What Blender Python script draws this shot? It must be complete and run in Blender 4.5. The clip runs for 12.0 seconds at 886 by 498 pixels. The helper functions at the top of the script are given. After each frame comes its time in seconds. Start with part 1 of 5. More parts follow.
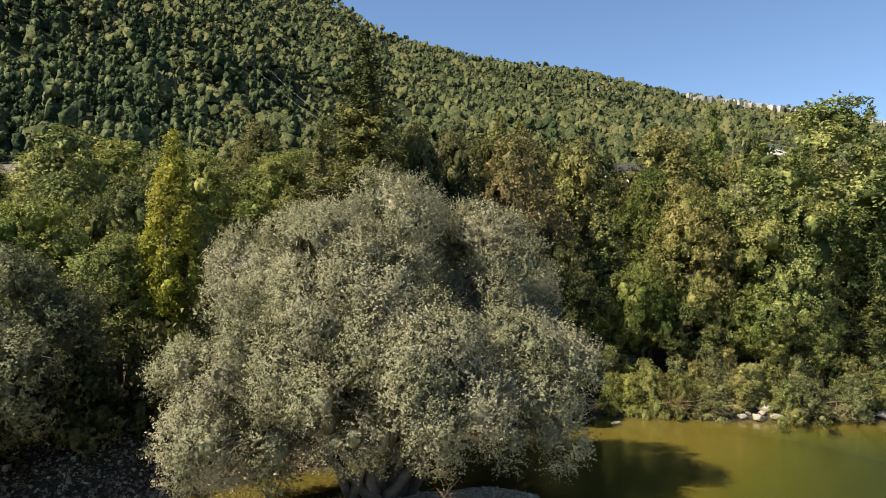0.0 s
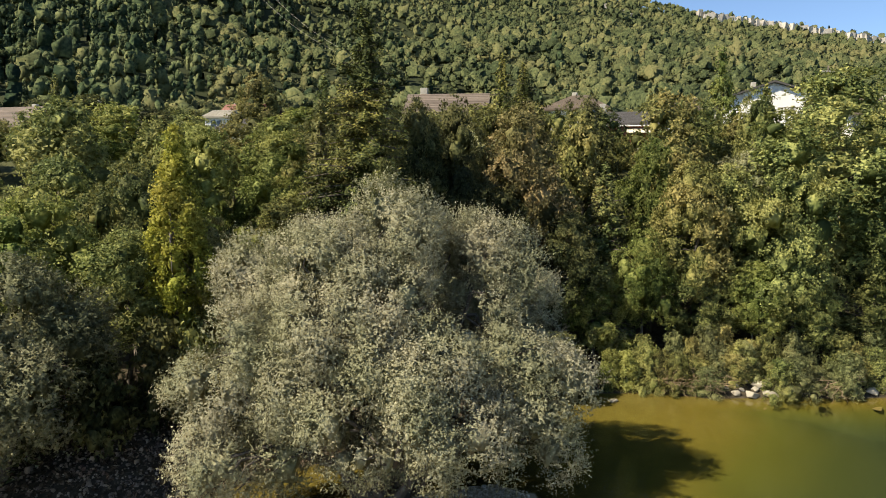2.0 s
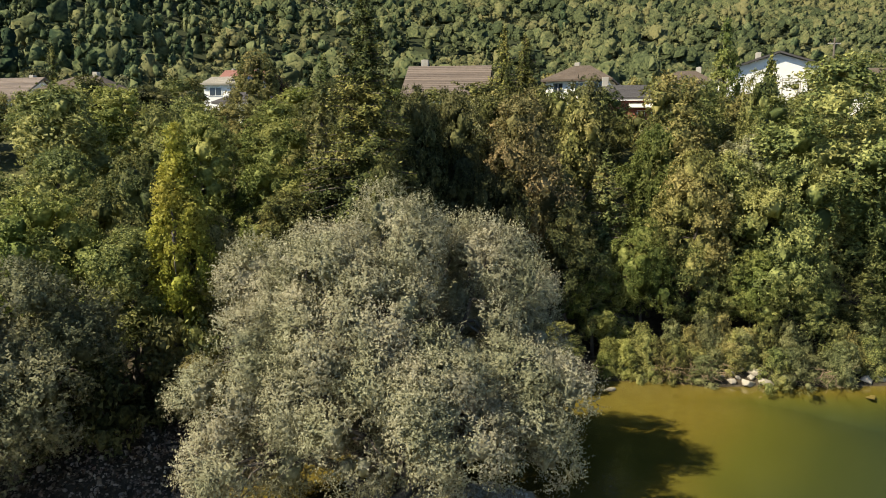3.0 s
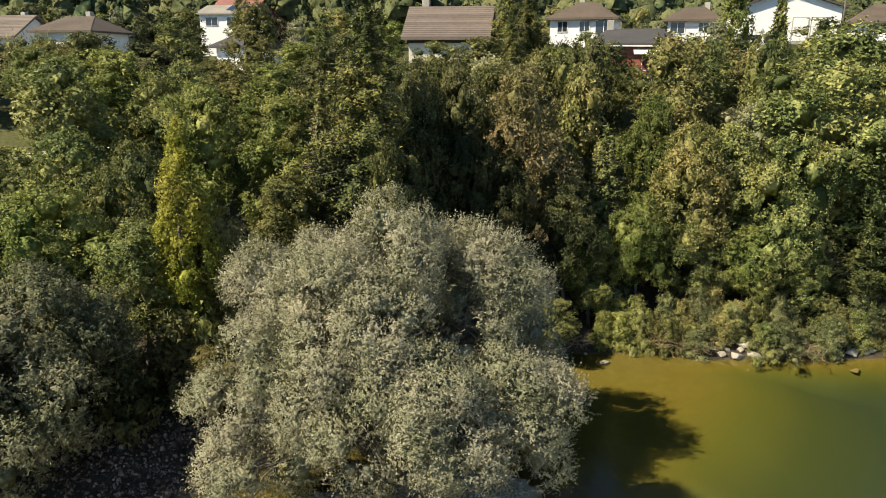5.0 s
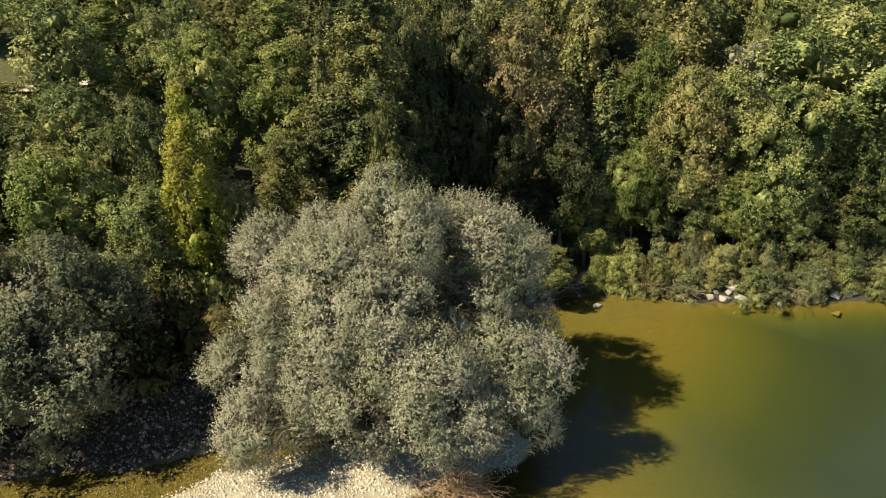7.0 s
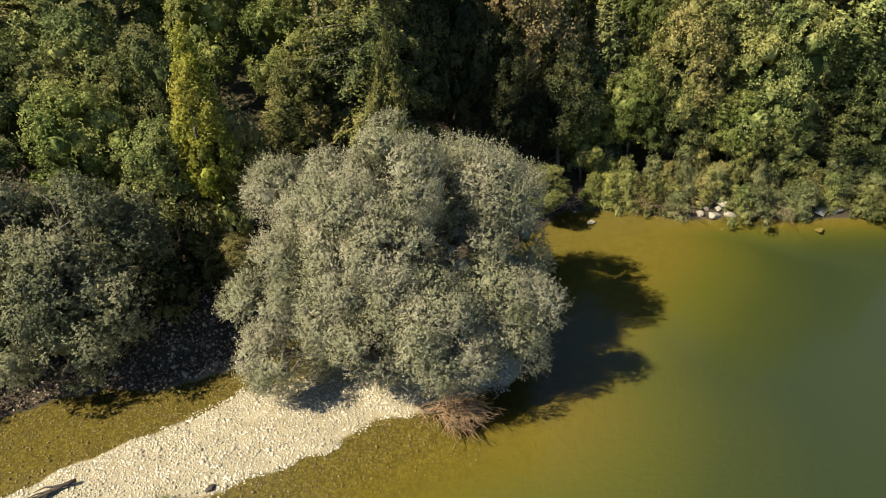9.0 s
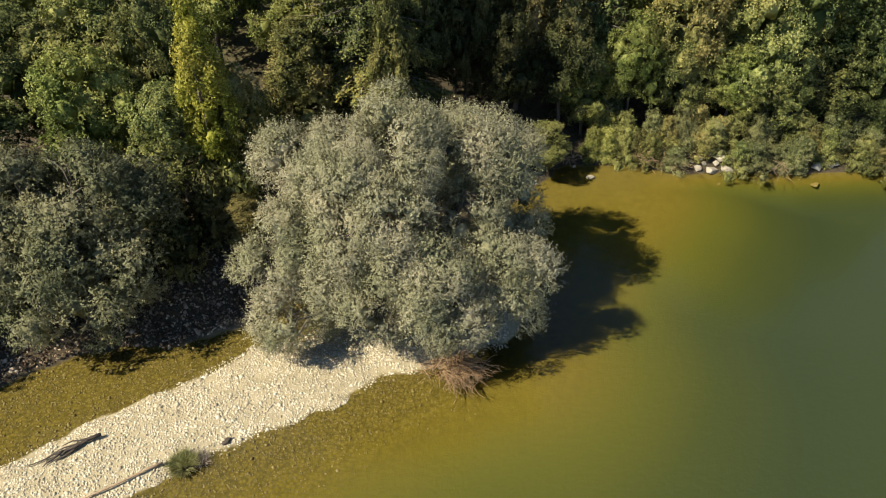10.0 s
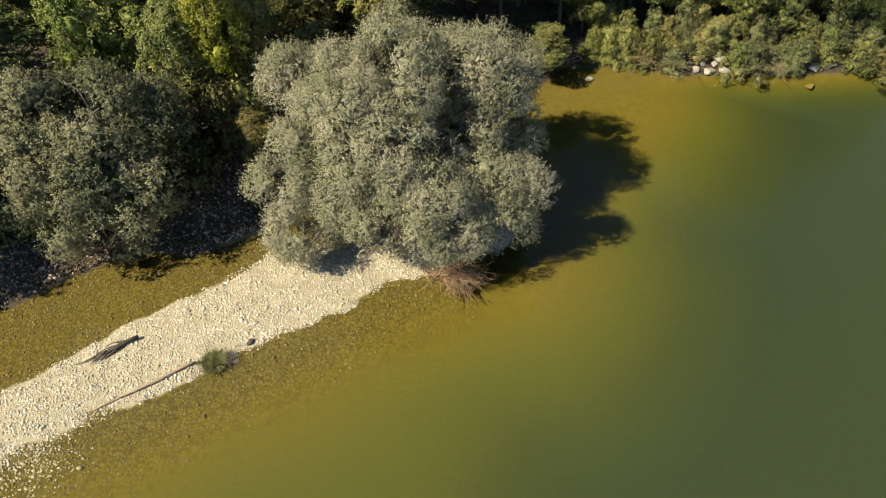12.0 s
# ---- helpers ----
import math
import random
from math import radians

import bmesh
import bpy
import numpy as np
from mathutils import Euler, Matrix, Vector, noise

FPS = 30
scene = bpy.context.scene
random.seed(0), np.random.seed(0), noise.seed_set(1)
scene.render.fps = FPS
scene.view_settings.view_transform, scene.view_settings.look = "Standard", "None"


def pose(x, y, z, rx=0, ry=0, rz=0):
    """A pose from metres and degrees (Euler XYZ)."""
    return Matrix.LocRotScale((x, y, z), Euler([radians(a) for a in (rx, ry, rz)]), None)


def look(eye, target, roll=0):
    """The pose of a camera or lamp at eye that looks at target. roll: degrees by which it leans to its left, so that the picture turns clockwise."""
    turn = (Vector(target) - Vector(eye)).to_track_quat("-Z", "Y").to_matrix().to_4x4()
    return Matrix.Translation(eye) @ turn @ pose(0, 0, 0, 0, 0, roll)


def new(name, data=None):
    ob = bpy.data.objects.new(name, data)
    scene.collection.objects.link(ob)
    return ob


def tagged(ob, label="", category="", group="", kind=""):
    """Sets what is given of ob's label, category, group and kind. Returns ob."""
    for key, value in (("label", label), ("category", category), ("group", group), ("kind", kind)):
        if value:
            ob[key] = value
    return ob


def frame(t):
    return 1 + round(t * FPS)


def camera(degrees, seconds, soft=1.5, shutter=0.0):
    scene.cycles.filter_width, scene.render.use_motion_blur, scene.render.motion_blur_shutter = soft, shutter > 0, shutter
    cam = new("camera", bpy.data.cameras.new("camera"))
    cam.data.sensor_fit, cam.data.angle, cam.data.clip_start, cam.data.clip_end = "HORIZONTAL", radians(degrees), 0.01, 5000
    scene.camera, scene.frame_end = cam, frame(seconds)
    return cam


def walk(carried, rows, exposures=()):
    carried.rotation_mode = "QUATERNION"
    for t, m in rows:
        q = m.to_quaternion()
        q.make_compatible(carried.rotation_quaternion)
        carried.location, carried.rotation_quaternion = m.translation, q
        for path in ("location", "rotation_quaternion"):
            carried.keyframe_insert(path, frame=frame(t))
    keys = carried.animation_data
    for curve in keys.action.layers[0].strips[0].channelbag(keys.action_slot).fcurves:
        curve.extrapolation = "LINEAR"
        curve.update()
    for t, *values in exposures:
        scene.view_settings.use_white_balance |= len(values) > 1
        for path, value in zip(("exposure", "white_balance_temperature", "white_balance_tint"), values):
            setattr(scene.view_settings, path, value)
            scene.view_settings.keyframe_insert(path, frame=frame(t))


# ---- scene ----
cam = camera(64.1, 12.0, soft=1.0)
METRES, EYE, TILT, LEAN, TURN = 20.0, 7.6, 1.8, -0.3, 0.0
ROWS = [
    (0.0, 0.0, 0.0, 0.0, -0.0, 0.0, -0.0),
    (0.5, 0.0006, -0.001, 0.0364, 0.07, -1.54, 0.01),
    (1.0, 0.0013, -0.0013, 0.0748, 0.12, -3.13, 0.02),
    (1.5, 0.0012, -0.0029, 0.1158, 0.16, -4.75, 0.03),
    (2.0, 0.0006, -0.0039, 0.1582, 0.2, -6.38, 0.04),
    (2.5, 0.0004, -0.0041, 0.1996, 0.24, -8.01, 0.05),
    (3.0, 0.002, -0.0039, 0.2404, 0.3, -9.61, 0.06),
    (5.0, 0.007, -0.0025, 0.4059, 0.48, -16.24, 0.05),
    (5.5, 0.0081, -0.0016, 0.4485, 0.52, -18.04, 0.07),
    (6.0, 0.0089, -0.0003, 0.4905, 0.55, -20.01, 0.08),
    (6.5, 0.0113, 0.0004, 0.5331, 0.62, -22.5, 0.11),
    (7.0, 0.0152, 0.0012, 0.575, 0.69, -25.11, 0.14),
    (9.0, 0.0217, 0.003, 0.7516, 0.93, -36.0, 0.21),
    (9.5, 0.023, 0.0056, 0.7948, 0.97, -38.77, 0.27),
    (10.0, 0.0236, 0.0085, 0.838, 1.01, -41.58, 0.35),
    (10.5, 0.0263, 0.0127, 0.8799, 1.05, -44.39, 0.42),
    (11.0, 0.0293, 0.0163, 0.9186, 1.08, -47.14, 0.49),
    (11.5, 0.0319, 0.0175, 0.9595, 1.14, -49.91, 0.57),
    (12.0, 0.0328, 0.0176, 0.9984, 1.17, -52.68, 0.66),
]
walk(cam, [(t, pose(0, 0, EYE, TILT, LEAN, TURN) @ pose(METRES * x, METRES * y, METRES * z, 90 + pitch, roll, yaw)) for t, x, y, z, yaw, pitch, roll in ROWS],
     exposures=((0.0, 1.05), (12.0, 1.05)))

# ---- world and sun ----
SUN_WAY = Vector((-9.2, -3.9, 10.8)).normalized()
world = bpy.data.worlds.new("sky")
scene.world = world
world.use_nodes = True
wn = world.node_tree
sky = wn.nodes.new("ShaderNodeTexSky")
sky.sky_type = "NISHITA"
sky.sun_disc = False
sky.sun_elevation = math.asin(SUN_WAY.z)
sky.sun_rotation = math.atan2(SUN_WAY.x, SUN_WAY.y)
sky.altitude, sky.air_density, sky.dust_density, sky.ozone_density = 1500, 1.0, 0.0, 3.2
wn.links.new(sky.outputs[0], wn.nodes["Background"].inputs[0])
wn.nodes["Background"].inputs[1].default_value = 0.085
sun = new("sun", bpy.data.lights.new("sun", "SUN"))
sun.data.energy, sun.data.angle, sun.data.color = 5.0, radians(0.53), (1.0, 0.89, 0.70)
sun.matrix_world = look((0, 0, 60), Vector((0, 0, 60)) - SUN_WAY)


# ---- materials ----
def material(name):
    m = bpy.data.materials.new(name)
    m.use_nodes = True
    return m, m.node_tree, m.node_tree.nodes["Principled BSDF"]


def node(nt, kind, ins=None, **props):
    n = nt.nodes.new(kind)
    for k, v in props.items():
        setattr(n, k, v)
    for k, v in (ins or {}).items():
        if isinstance(v, bpy.types.NodeSocket):
            nt.links.new(v, n.inputs[k])
        else:
            n.inputs[k].default_value = v
    return n


def ramp(nt, fac, stops, interpolation="LINEAR"):
    n = nt.nodes.new("ShaderNodeValToRGB")
    n.color_ramp.interpolation = interpolation
    e = n.color_ramp.elements
    while len(e) < len(stops):
        e.new(0.5)
    for el, (p, c) in zip(e, stops):
        el.position, el.color = p, (*c, 1)
    nt.links.new(fac, n.inputs[0])
    return n.outputs[0]


def mixc(nt, fac, a, b, mode="MIX"):
    n = node(nt, "ShaderNodeMix", data_type="RGBA", blend_type=mode)
    for k, v in ((0, fac), (6, a), (7, b)):
        if isinstance(v, bpy.types.NodeSocket):
            nt.links.new(v, n.inputs[k])
        else:
            n.inputs[k].default_value = (*v, 1) if isinstance(v, tuple) else v
    return n.outputs[2]


def leaf_material(name, dark, mid, light, rough=0.7, through_light=0.28, patch=0.35, spec=0.15, fine=5.0, wide_by=0.2):
    """Foliage: colour varied leaf by leaf, and in patches from bough to bough; fine: leaf grain per metre."""
    m, nt, p = material(name)
    geo = node(nt, "ShaderNodeNewGeometry")
    info = node(nt, "ShaderNodeObjectInfo")
    big = node(nt, "ShaderNodeTexNoise", {"Vector": geo.outputs["Position"], "Scale": patch, "Detail": 1.0})
    patches = node(nt, "ShaderNodeMapRange", {0: big.outputs["Fac"], 1: 0.3, 2: 0.7})
    add = node(nt, "ShaderNodeMath", {0: geo.outputs["Random Per Island"], 1: patches.outputs[0]}, operation="ADD")
    grain = node(nt, "ShaderNodeTexNoise", {"Vector": geo.outputs["Position"], "Scale": fine, "Detail": 1.0})
    wide = node(nt, "ShaderNodeMapRange", {0: grain.outputs["Fac"], 1: 0.3, 2: 0.7})
    add = node(nt, "ShaderNodeMath", {0: add.outputs[0], 1: wide.outputs[0]}, operation="ADD")
    half = node(nt, "ShaderNodeMath", {0: add.outputs[0], 1: 0.3333}, operation="MULTIPLY")
    col = ramp(nt, half.outputs[0], ((0.5 - wide_by, dark), (0.5, mid), (0.5 + wide_by, light)))
    tone = node(nt, "ShaderNodeMapRange", {0: info.outputs["Random"], 3: 0.68, 4: 1.2})
    turn = node(nt, "ShaderNodeMapRange", {0: big.outputs["Fac"], 1: 0.35, 2: 0.65, 3: 0.516, 4: 0.486})
    hsv = node(nt, "ShaderNodeHueSaturation", {"Hue": turn.outputs[0], "Color": col, "Value": tone.outputs[0]})
    nt.links.new(hsv.outputs[0], p.inputs["Base Color"])
    p.inputs["Roughness"].default_value = rough
    p.inputs["Specular IOR Level"].default_value = spec
    tr = node(nt, "ShaderNodeBsdfTranslucent", {"Color": hsv.outputs[0]})
    mix = node(nt, "ShaderNodeMixShader", {0: through_light, 1: p.outputs[0], 2: tr.outputs[0]})
    nt.links.new(mix.outputs[0], nt.nodes["Material Output"].inputs[0])
    return m


def rough_material(name, a, b, scale=4.0, rough=0.85, bump=0.3, island=0.0, metal=0.0):
    """A matt surface with stains at two scales and a fine relief."""
    m, nt, p = material(name)
    geo = node(nt, "ShaderNodeNewGeometry")
    n1 = node(nt, "ShaderNodeTexNoise", {"Vector": geo.outputs["Position"], "Scale": scale, "Detail": 6.0, "Roughness": 0.65})
    n2 = node(nt, "ShaderNodeTexNoise", {"Vector": geo.outputs["Position"], "Scale": scale * 0.17, "Detail": 2.0})
    f = node(nt, "ShaderNodeMath", {0: n1.outputs["Fac"], 1: n2.outputs["Fac"]}, operation="ADD")
    g = node(nt, "ShaderNodeMath", {0: f.outputs[0], 1: 0.5}, operation="MULTIPLY")
    fac = g.outputs[0]
    if island:
        r = node(nt, "ShaderNodeMapRange", {0: geo.outputs["Random Per Island"], 3: -island, 4: island})
        fac = node(nt, "ShaderNodeMath", {0: fac, 1: r.outputs[0]}, operation="ADD").outputs[0]
    nt.links.new(ramp(nt, fac, ((0.3, a), (0.7, b))), p.inputs["Base Color"])
    p.inputs["Roughness"].default_value, p.inputs["Metallic"].default_value = rough, metal
    if bump:
        bp = node(nt, "ShaderNodeBump", {"Height": n1.outputs["Fac"], "Strength": bump, "Distance": 0.05})
        nt.links.new(bp.outputs[0], p.inputs["Normal"])
    return m


LEAF_SILVER = leaf_material("silver_leaf", (0.156, 0.150, 0.088), (0.248, 0.239, 0.140), (0.364, 0.350, 0.226), rough=0.65, through_light=0.3, patch=0.45, wide_by=0.28)
LEAF_SILVER_DULL = leaf_material("grey_leaf", (0.132, 0.138, 0.069), (0.231, 0.235, 0.120), (0.350, 0.348, 0.189), rough=0.65, through_light=0.3)
LEAF_GREEN = leaf_material("green_leaf", (0.062, 0.076, 0.024), (0.142, 0.158, 0.047), (0.278, 0.284, 0.091))
LEAF_SHRUB = leaf_material("shrub_leaf", (0.062, 0.07, 0.028), (0.135, 0.148, 0.058), (0.225, 0.235, 0.1))
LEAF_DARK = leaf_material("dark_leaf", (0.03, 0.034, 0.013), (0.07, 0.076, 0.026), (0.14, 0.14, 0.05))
LEAF_OLIVE = leaf_material("olive_leaf", (0.075, 0.075, 0.023), (0.162, 0.159, 0.048), (0.302, 0.275, 0.091))
LEAF_BRIGHT = leaf_material("bright_leaf", (0.084, 0.104, 0.024), (0.180, 0.205, 0.049), (0.318, 0.338, 0.102), through_light=0.35)
LEAF_YELLOW = leaf_material("yellow_leaf", (0.170, 0.182, 0.025), (0.321, 0.322, 0.042), (0.497, 0.475, 0.093), through_light=0.4)
LEAF_RUSSET = leaf_material("russet_leaf", (0.085, 0.075, 0.029), (0.154, 0.132, 0.053), (0.247, 0.199, 0.084))
LEAF_PLUM = leaf_material("plum_leaf", (0.025, 0.012, 0.016), (0.05, 0.022, 0.028), (0.09, 0.04, 0.045))
NEEDLE = leaf_material("spruce_needle", (0.039, 0.047, 0.014), (0.087, 0.096, 0.025), (0.219, 0.215, 0.051), through_light=0.08)
NEEDLE_LIGHT = leaf_material("fir_needle", (0.059, 0.071, 0.022), (0.119, 0.132, 0.040), (0.223, 0.214, 0.072), through_light=0.15)
# Aerial haze on the hill is put into these two lighter, bluer leaf colours.
WOODS = leaf_material("far_woods", (0.037, 0.046, 0.022), (0.083, 0.097, 0.042), (0.150, 0.150, 0.064), patch=0.022, wide_by=0.24, through_light=0.1, spec=0.05, rough=0.9, fine=1.0)
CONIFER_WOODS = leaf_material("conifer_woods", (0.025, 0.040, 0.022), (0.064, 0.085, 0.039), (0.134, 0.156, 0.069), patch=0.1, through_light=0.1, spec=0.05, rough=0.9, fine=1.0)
BARK = rough_material("bark", (0.05, 0.04, 0.03), (0.13, 0.11, 0.085), 9.0, 0.9, 0.6)
DRY_WOOD = rough_material("dry_wood", (0.17, 0.115, 0.065), (0.4, 0.29, 0.18), 8.0, 0.85, 0.4)
ROOT_WOOD = rough_material("root_wood", (0.145, 0.091, 0.047), (0.392, 0.259, 0.137), 8.0, 0.85, 0.4)
DARK_WOOD = rough_material("dark_wood", (0.023, 0.017, 0.013), (0.065, 0.049, 0.036), 8.0, 0.85, 0.4)
COBBLE = rough_material("pale_cobble", (0.258, 0.226, 0.150), (0.497, 0.451, 0.337), 5.0, 0.85, 0.2, island=0.26)
WET_COBBLE = rough_material("wet_cobble", (0.075, 0.054, 0.012), (0.17, 0.127, 0.036), 5.0, 0.6, 0.2, island=0.2)
# Darker copy of the cobble colour; the bank's tree shade is put into it.
SHADED_COBBLE = rough_material("shaded_cobble", (0.12, 0.088, 0.056), (0.38, 0.3, 0.205), 5.0, 0.85, 0.2, island=0.25)
BOULDER = rough_material("pale_boulder", (0.2, 0.178, 0.135), (0.39, 0.355, 0.28), 2.5, 0.85, 0.5)
CLIFF = rough_material("limestone_cliff", (0.22, 0.20, 0.17), (0.50, 0.47, 0.41), 0.25, 0.9, 0.5)
PLASTER = rough_material("white_plaster", (0.66, 0.64, 0.58), (0.80, 0.78, 0.73), 1.5, 0.85, 0.05)
CREAM = rough_material("cream_plaster", (0.50, 0.45, 0.34), (0.64, 0.58, 0.46), 1.5, 0.85, 0.05)
TILE_RED = rough_material("red_roof_tile", (0.085, 0.064, 0.048), (0.142, 0.11, 0.084), 2.0, 0.8, 0.3, island=0.2)
TILE_BRIGHT = rough_material("bright_red_roof_tile", (0.17, 0.075, 0.055), (0.25, 0.11, 0.08), 2.0, 0.8, 0.3)
TILE_BROWN = rough_material("brown_roof_tile", (0.068, 0.05, 0.034), (0.115, 0.085, 0.058), 2.0, 0.8, 0.3)
ROOF_BEIGE = rough_material("beige_roof_sheet", (0.2, 0.18, 0.14), (0.3, 0.275, 0.22), 2.0, 0.7, 0.2)
TILE_GREY = rough_material("grey_roof_tile", (0.045, 0.041, 0.038), (0.078, 0.071, 0.066), 2.0, 0.8, 0.3)
WOOD_RED = rough_material("red_shutter_wood", (0.20, 0.05, 0.03), (0.30, 0.09, 0.055), 6.0, 0.7, 0.1)
AWNING = rough_material("cream_awning", (0.55, 0.50, 0.36), (0.66, 0.60, 0.45), 3.0, 0.8, 0.0)
CONCRETE = rough_material("concrete", (0.26, 0.24, 0.20), (0.40, 0.37, 0.31), 3.0, 0.9, 0.2)
PATH_GRAVEL = rough_material("pale_path", (0.30, 0.27, 0.2), (0.46, 0.42, 0.33), 3.0, 0.9, 0.3)
SOLAR, _nt, _p = material("solar_glass")
_p.inputs["Base Color"].default_value, _p.inputs["Roughness"].default_value = (0.02, 0.03, 0.06, 1), 0.15
PANE, _nt, _p = material("window_glass")
_p.inputs["Base Color"].default_value, _p.inputs["Roughness"].default_value = (0.025, 0.03, 0.035, 1), 0.08


def ground_material():
    """Forest floor on land; below the water line a bed of silt and algae, its change with depth standing in for light
    the water absorbs.
    """
    m, nt, p = material("ground")
    geo = node(nt, "ShaderNodeNewGeometry")
    sep = node(nt, "ShaderNodeSeparateXYZ", {0: geo.outputs["Position"]})
    n1 = node(nt, "ShaderNodeTexNoise", {"Vector": geo.outputs["Position"], "Scale": 3.0, "Detail": 6.0, "Roughness": 0.7})
    n2 = node(nt, "ShaderNodeTexNoise", {"Vector": geo.outputs["Position"], "Scale": 0.22, "Detail": 3.0})
    soil = ramp(nt, n1.outputs["Fac"], ((0.3, (0.025, 0.02, 0.013)), (0.7, (0.085, 0.07, 0.045))))
    moss = ramp(nt, n1.outputs["Fac"], ((0.3, (0.035, 0.04, 0.014)), (0.7, (0.095, 0.092, 0.034))))
    inland = node(nt, "ShaderNodeMapRange", {0: sep.outputs[2], 1: 3.0, 2: 8.0})
    land = mixc(nt, inland.outputs[0], soil, moss)
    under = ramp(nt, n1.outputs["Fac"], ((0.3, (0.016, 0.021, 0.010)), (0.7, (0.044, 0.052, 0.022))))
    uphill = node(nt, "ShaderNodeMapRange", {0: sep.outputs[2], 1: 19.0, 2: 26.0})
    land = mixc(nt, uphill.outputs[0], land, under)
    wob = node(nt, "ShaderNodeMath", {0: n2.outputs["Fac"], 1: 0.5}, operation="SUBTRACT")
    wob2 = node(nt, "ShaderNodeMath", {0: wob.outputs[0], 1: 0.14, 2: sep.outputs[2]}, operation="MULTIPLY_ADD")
    # Depth ramp puts the water's absorption of light into the bed colour.
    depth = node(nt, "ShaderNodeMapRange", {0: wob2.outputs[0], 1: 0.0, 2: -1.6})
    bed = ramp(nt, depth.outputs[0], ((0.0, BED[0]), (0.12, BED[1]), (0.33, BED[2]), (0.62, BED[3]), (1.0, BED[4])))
    grain = node(nt, "ShaderNodeMapRange", {0: n1.outputs["Fac"], 1: 0.25, 2: 0.75, 3: 0.75, 4: 1.25})
    fade = node(nt, "ShaderNodeMapRange", {0: sep.outputs[2], 1: -0.12, 2: -0.48, 3: 1.0, 4: 0.1})
    bed2 = mixc(nt, fade.outputs[0], bed, mixc(nt, 1.0, bed, grain.outputs[0], "MULTIPLY"))
    cell = node(nt, "ShaderNodeTexVoronoi", {"Vector": geo.outputs["Position"], "Scale": 7.5, "Randomness": 1.0})
    shade = node(nt, "ShaderNodeSeparateColor", {0: cell.outputs["Color"]})
    rim = node(nt, "ShaderNodeMapRange", {0: cell.outputs["Distance"], 1: 0.25, 2: 0.7, 3: 1.12, 4: 0.45})
    tone = node(nt, "ShaderNodeMapRange", {0: shade.outputs[0], 3: 0.72, 4: 1.25})
    pebble = node(nt, "ShaderNodeMath", {0: rim.outputs[0], 1: tone.outputs[0]}, operation="MULTIPLY")
    shallow = node(nt, "ShaderNodeMapRange", {0: wob2.outputs[0], 1: -0.08, 2: -0.36, 3: 0.7, 4: 0.0})
    upstream = node(nt, "ShaderNodeMapRange", {0: sep.outputs[0], 1: 0.0, 2: 4.0, 3: 1.0, 4: 0.12})
    stony = node(nt, "ShaderNodeMath", {0: shallow.outputs[0], 1: upstream.outputs[0]}, operation="MULTIPLY")
    bed2 = mixc(nt, stony.outputs[0], bed2, mixc(nt, 1.0, bed2, pebble.outputs[0], "MULTIPLY"))
    wet = node(nt, "ShaderNodeMapRange", {0: sep.outputs[2], 1: 0.0, 2: 0.03})
    on_bar = node(nt, "ShaderNodeAttribute", attribute_name="gravel")
    sand = ramp(nt, n1.outputs["Fac"], ((0.3, (0.23, 0.197, 0.12)), (0.7, (0.37, 0.32, 0.21))))
    land = mixc(nt, on_bar.outputs["Fac"], land, sand)
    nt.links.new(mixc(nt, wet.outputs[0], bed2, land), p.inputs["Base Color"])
    p.inputs["Roughness"].default_value = 0.9
    p.inputs["Specular IOR Level"].default_value = 0.1
    bp = node(nt, "ShaderNodeBump", {"Height": n1.outputs["Fac"], "Strength": 0.4, "Distance": 0.1})
    nt.links.new(bp.outputs[0], p.inputs["Normal"])
    return m


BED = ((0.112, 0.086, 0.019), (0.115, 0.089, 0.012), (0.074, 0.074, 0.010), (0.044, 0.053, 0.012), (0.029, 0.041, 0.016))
GROUND = ground_material()


def water_material():
    m, nt, p = material("river_water")
    nt.nodes.remove(p)
    geo = node(nt, "ShaderNodeNewGeometry")
    n1 = node(nt, "ShaderNodeTexNoise", {"Vector": geo.outputs["Position"], "Scale": 1.3, "Detail": 3.0})
    bp = node(nt, "ShaderNodeBump", {"Height": n1.outputs["Fac"], "Strength": 0.12, "Distance": 0.05})
    clear = node(nt, "ShaderNodeBsdfTransparent", {"Color": (0.93, 0.95, 0.86, 1)})
    gloss = node(nt, "ShaderNodeBsdfGlossy", {"Color": (1, 1, 1, 1), "Roughness": 0.16, "Normal": bp.outputs[0]})
    fr = node(nt, "ShaderNodeFresnel", {"IOR": 1.33, "Normal": bp.outputs[0]})
    mix = node(nt, "ShaderNodeMixShader", {0: fr.outputs[0], 1: clear.outputs[0], 2: gloss.outputs[0]})
    nt.links.new(mix.outputs[0], nt.nodes["Material Output"].inputs[0])
    return m


WATER = water_material()


# ---- mesh helpers ----
def raw_mesh(name, verts, faces, mat, smooth=False, normals=None):
    """A mesh from arrays: verts (n, 3) and faces (m, k), all of one size."""
    me = bpy.data.meshes.new(name)
    verts, faces = np.asarray(verts, np.float32), np.asarray(faces, np.int32)
    me.vertices.add(len(verts))
    me.vertices.foreach_set("co", verts.ravel())
    me.loops.add(faces.size)
    me.loops.foreach_set("vertex_index", faces.ravel())
    me.polygons.add(len(faces))
    me.polygons.foreach_set("loop_start", np.arange(0, faces.size, faces.shape[1], dtype=np.int32))
    me.update(calc_edges=True)
    if smooth:
        me.polygons.foreach_set("use_smooth", np.ones(len(faces), bool))
    if normals is not None:
        me.polygons.foreach_set("use_smooth", np.ones(len(faces), bool))
        me.normals_split_custom_set_from_vertices(normals.astype(np.float32))
    me.materials.append(mat)
    return me


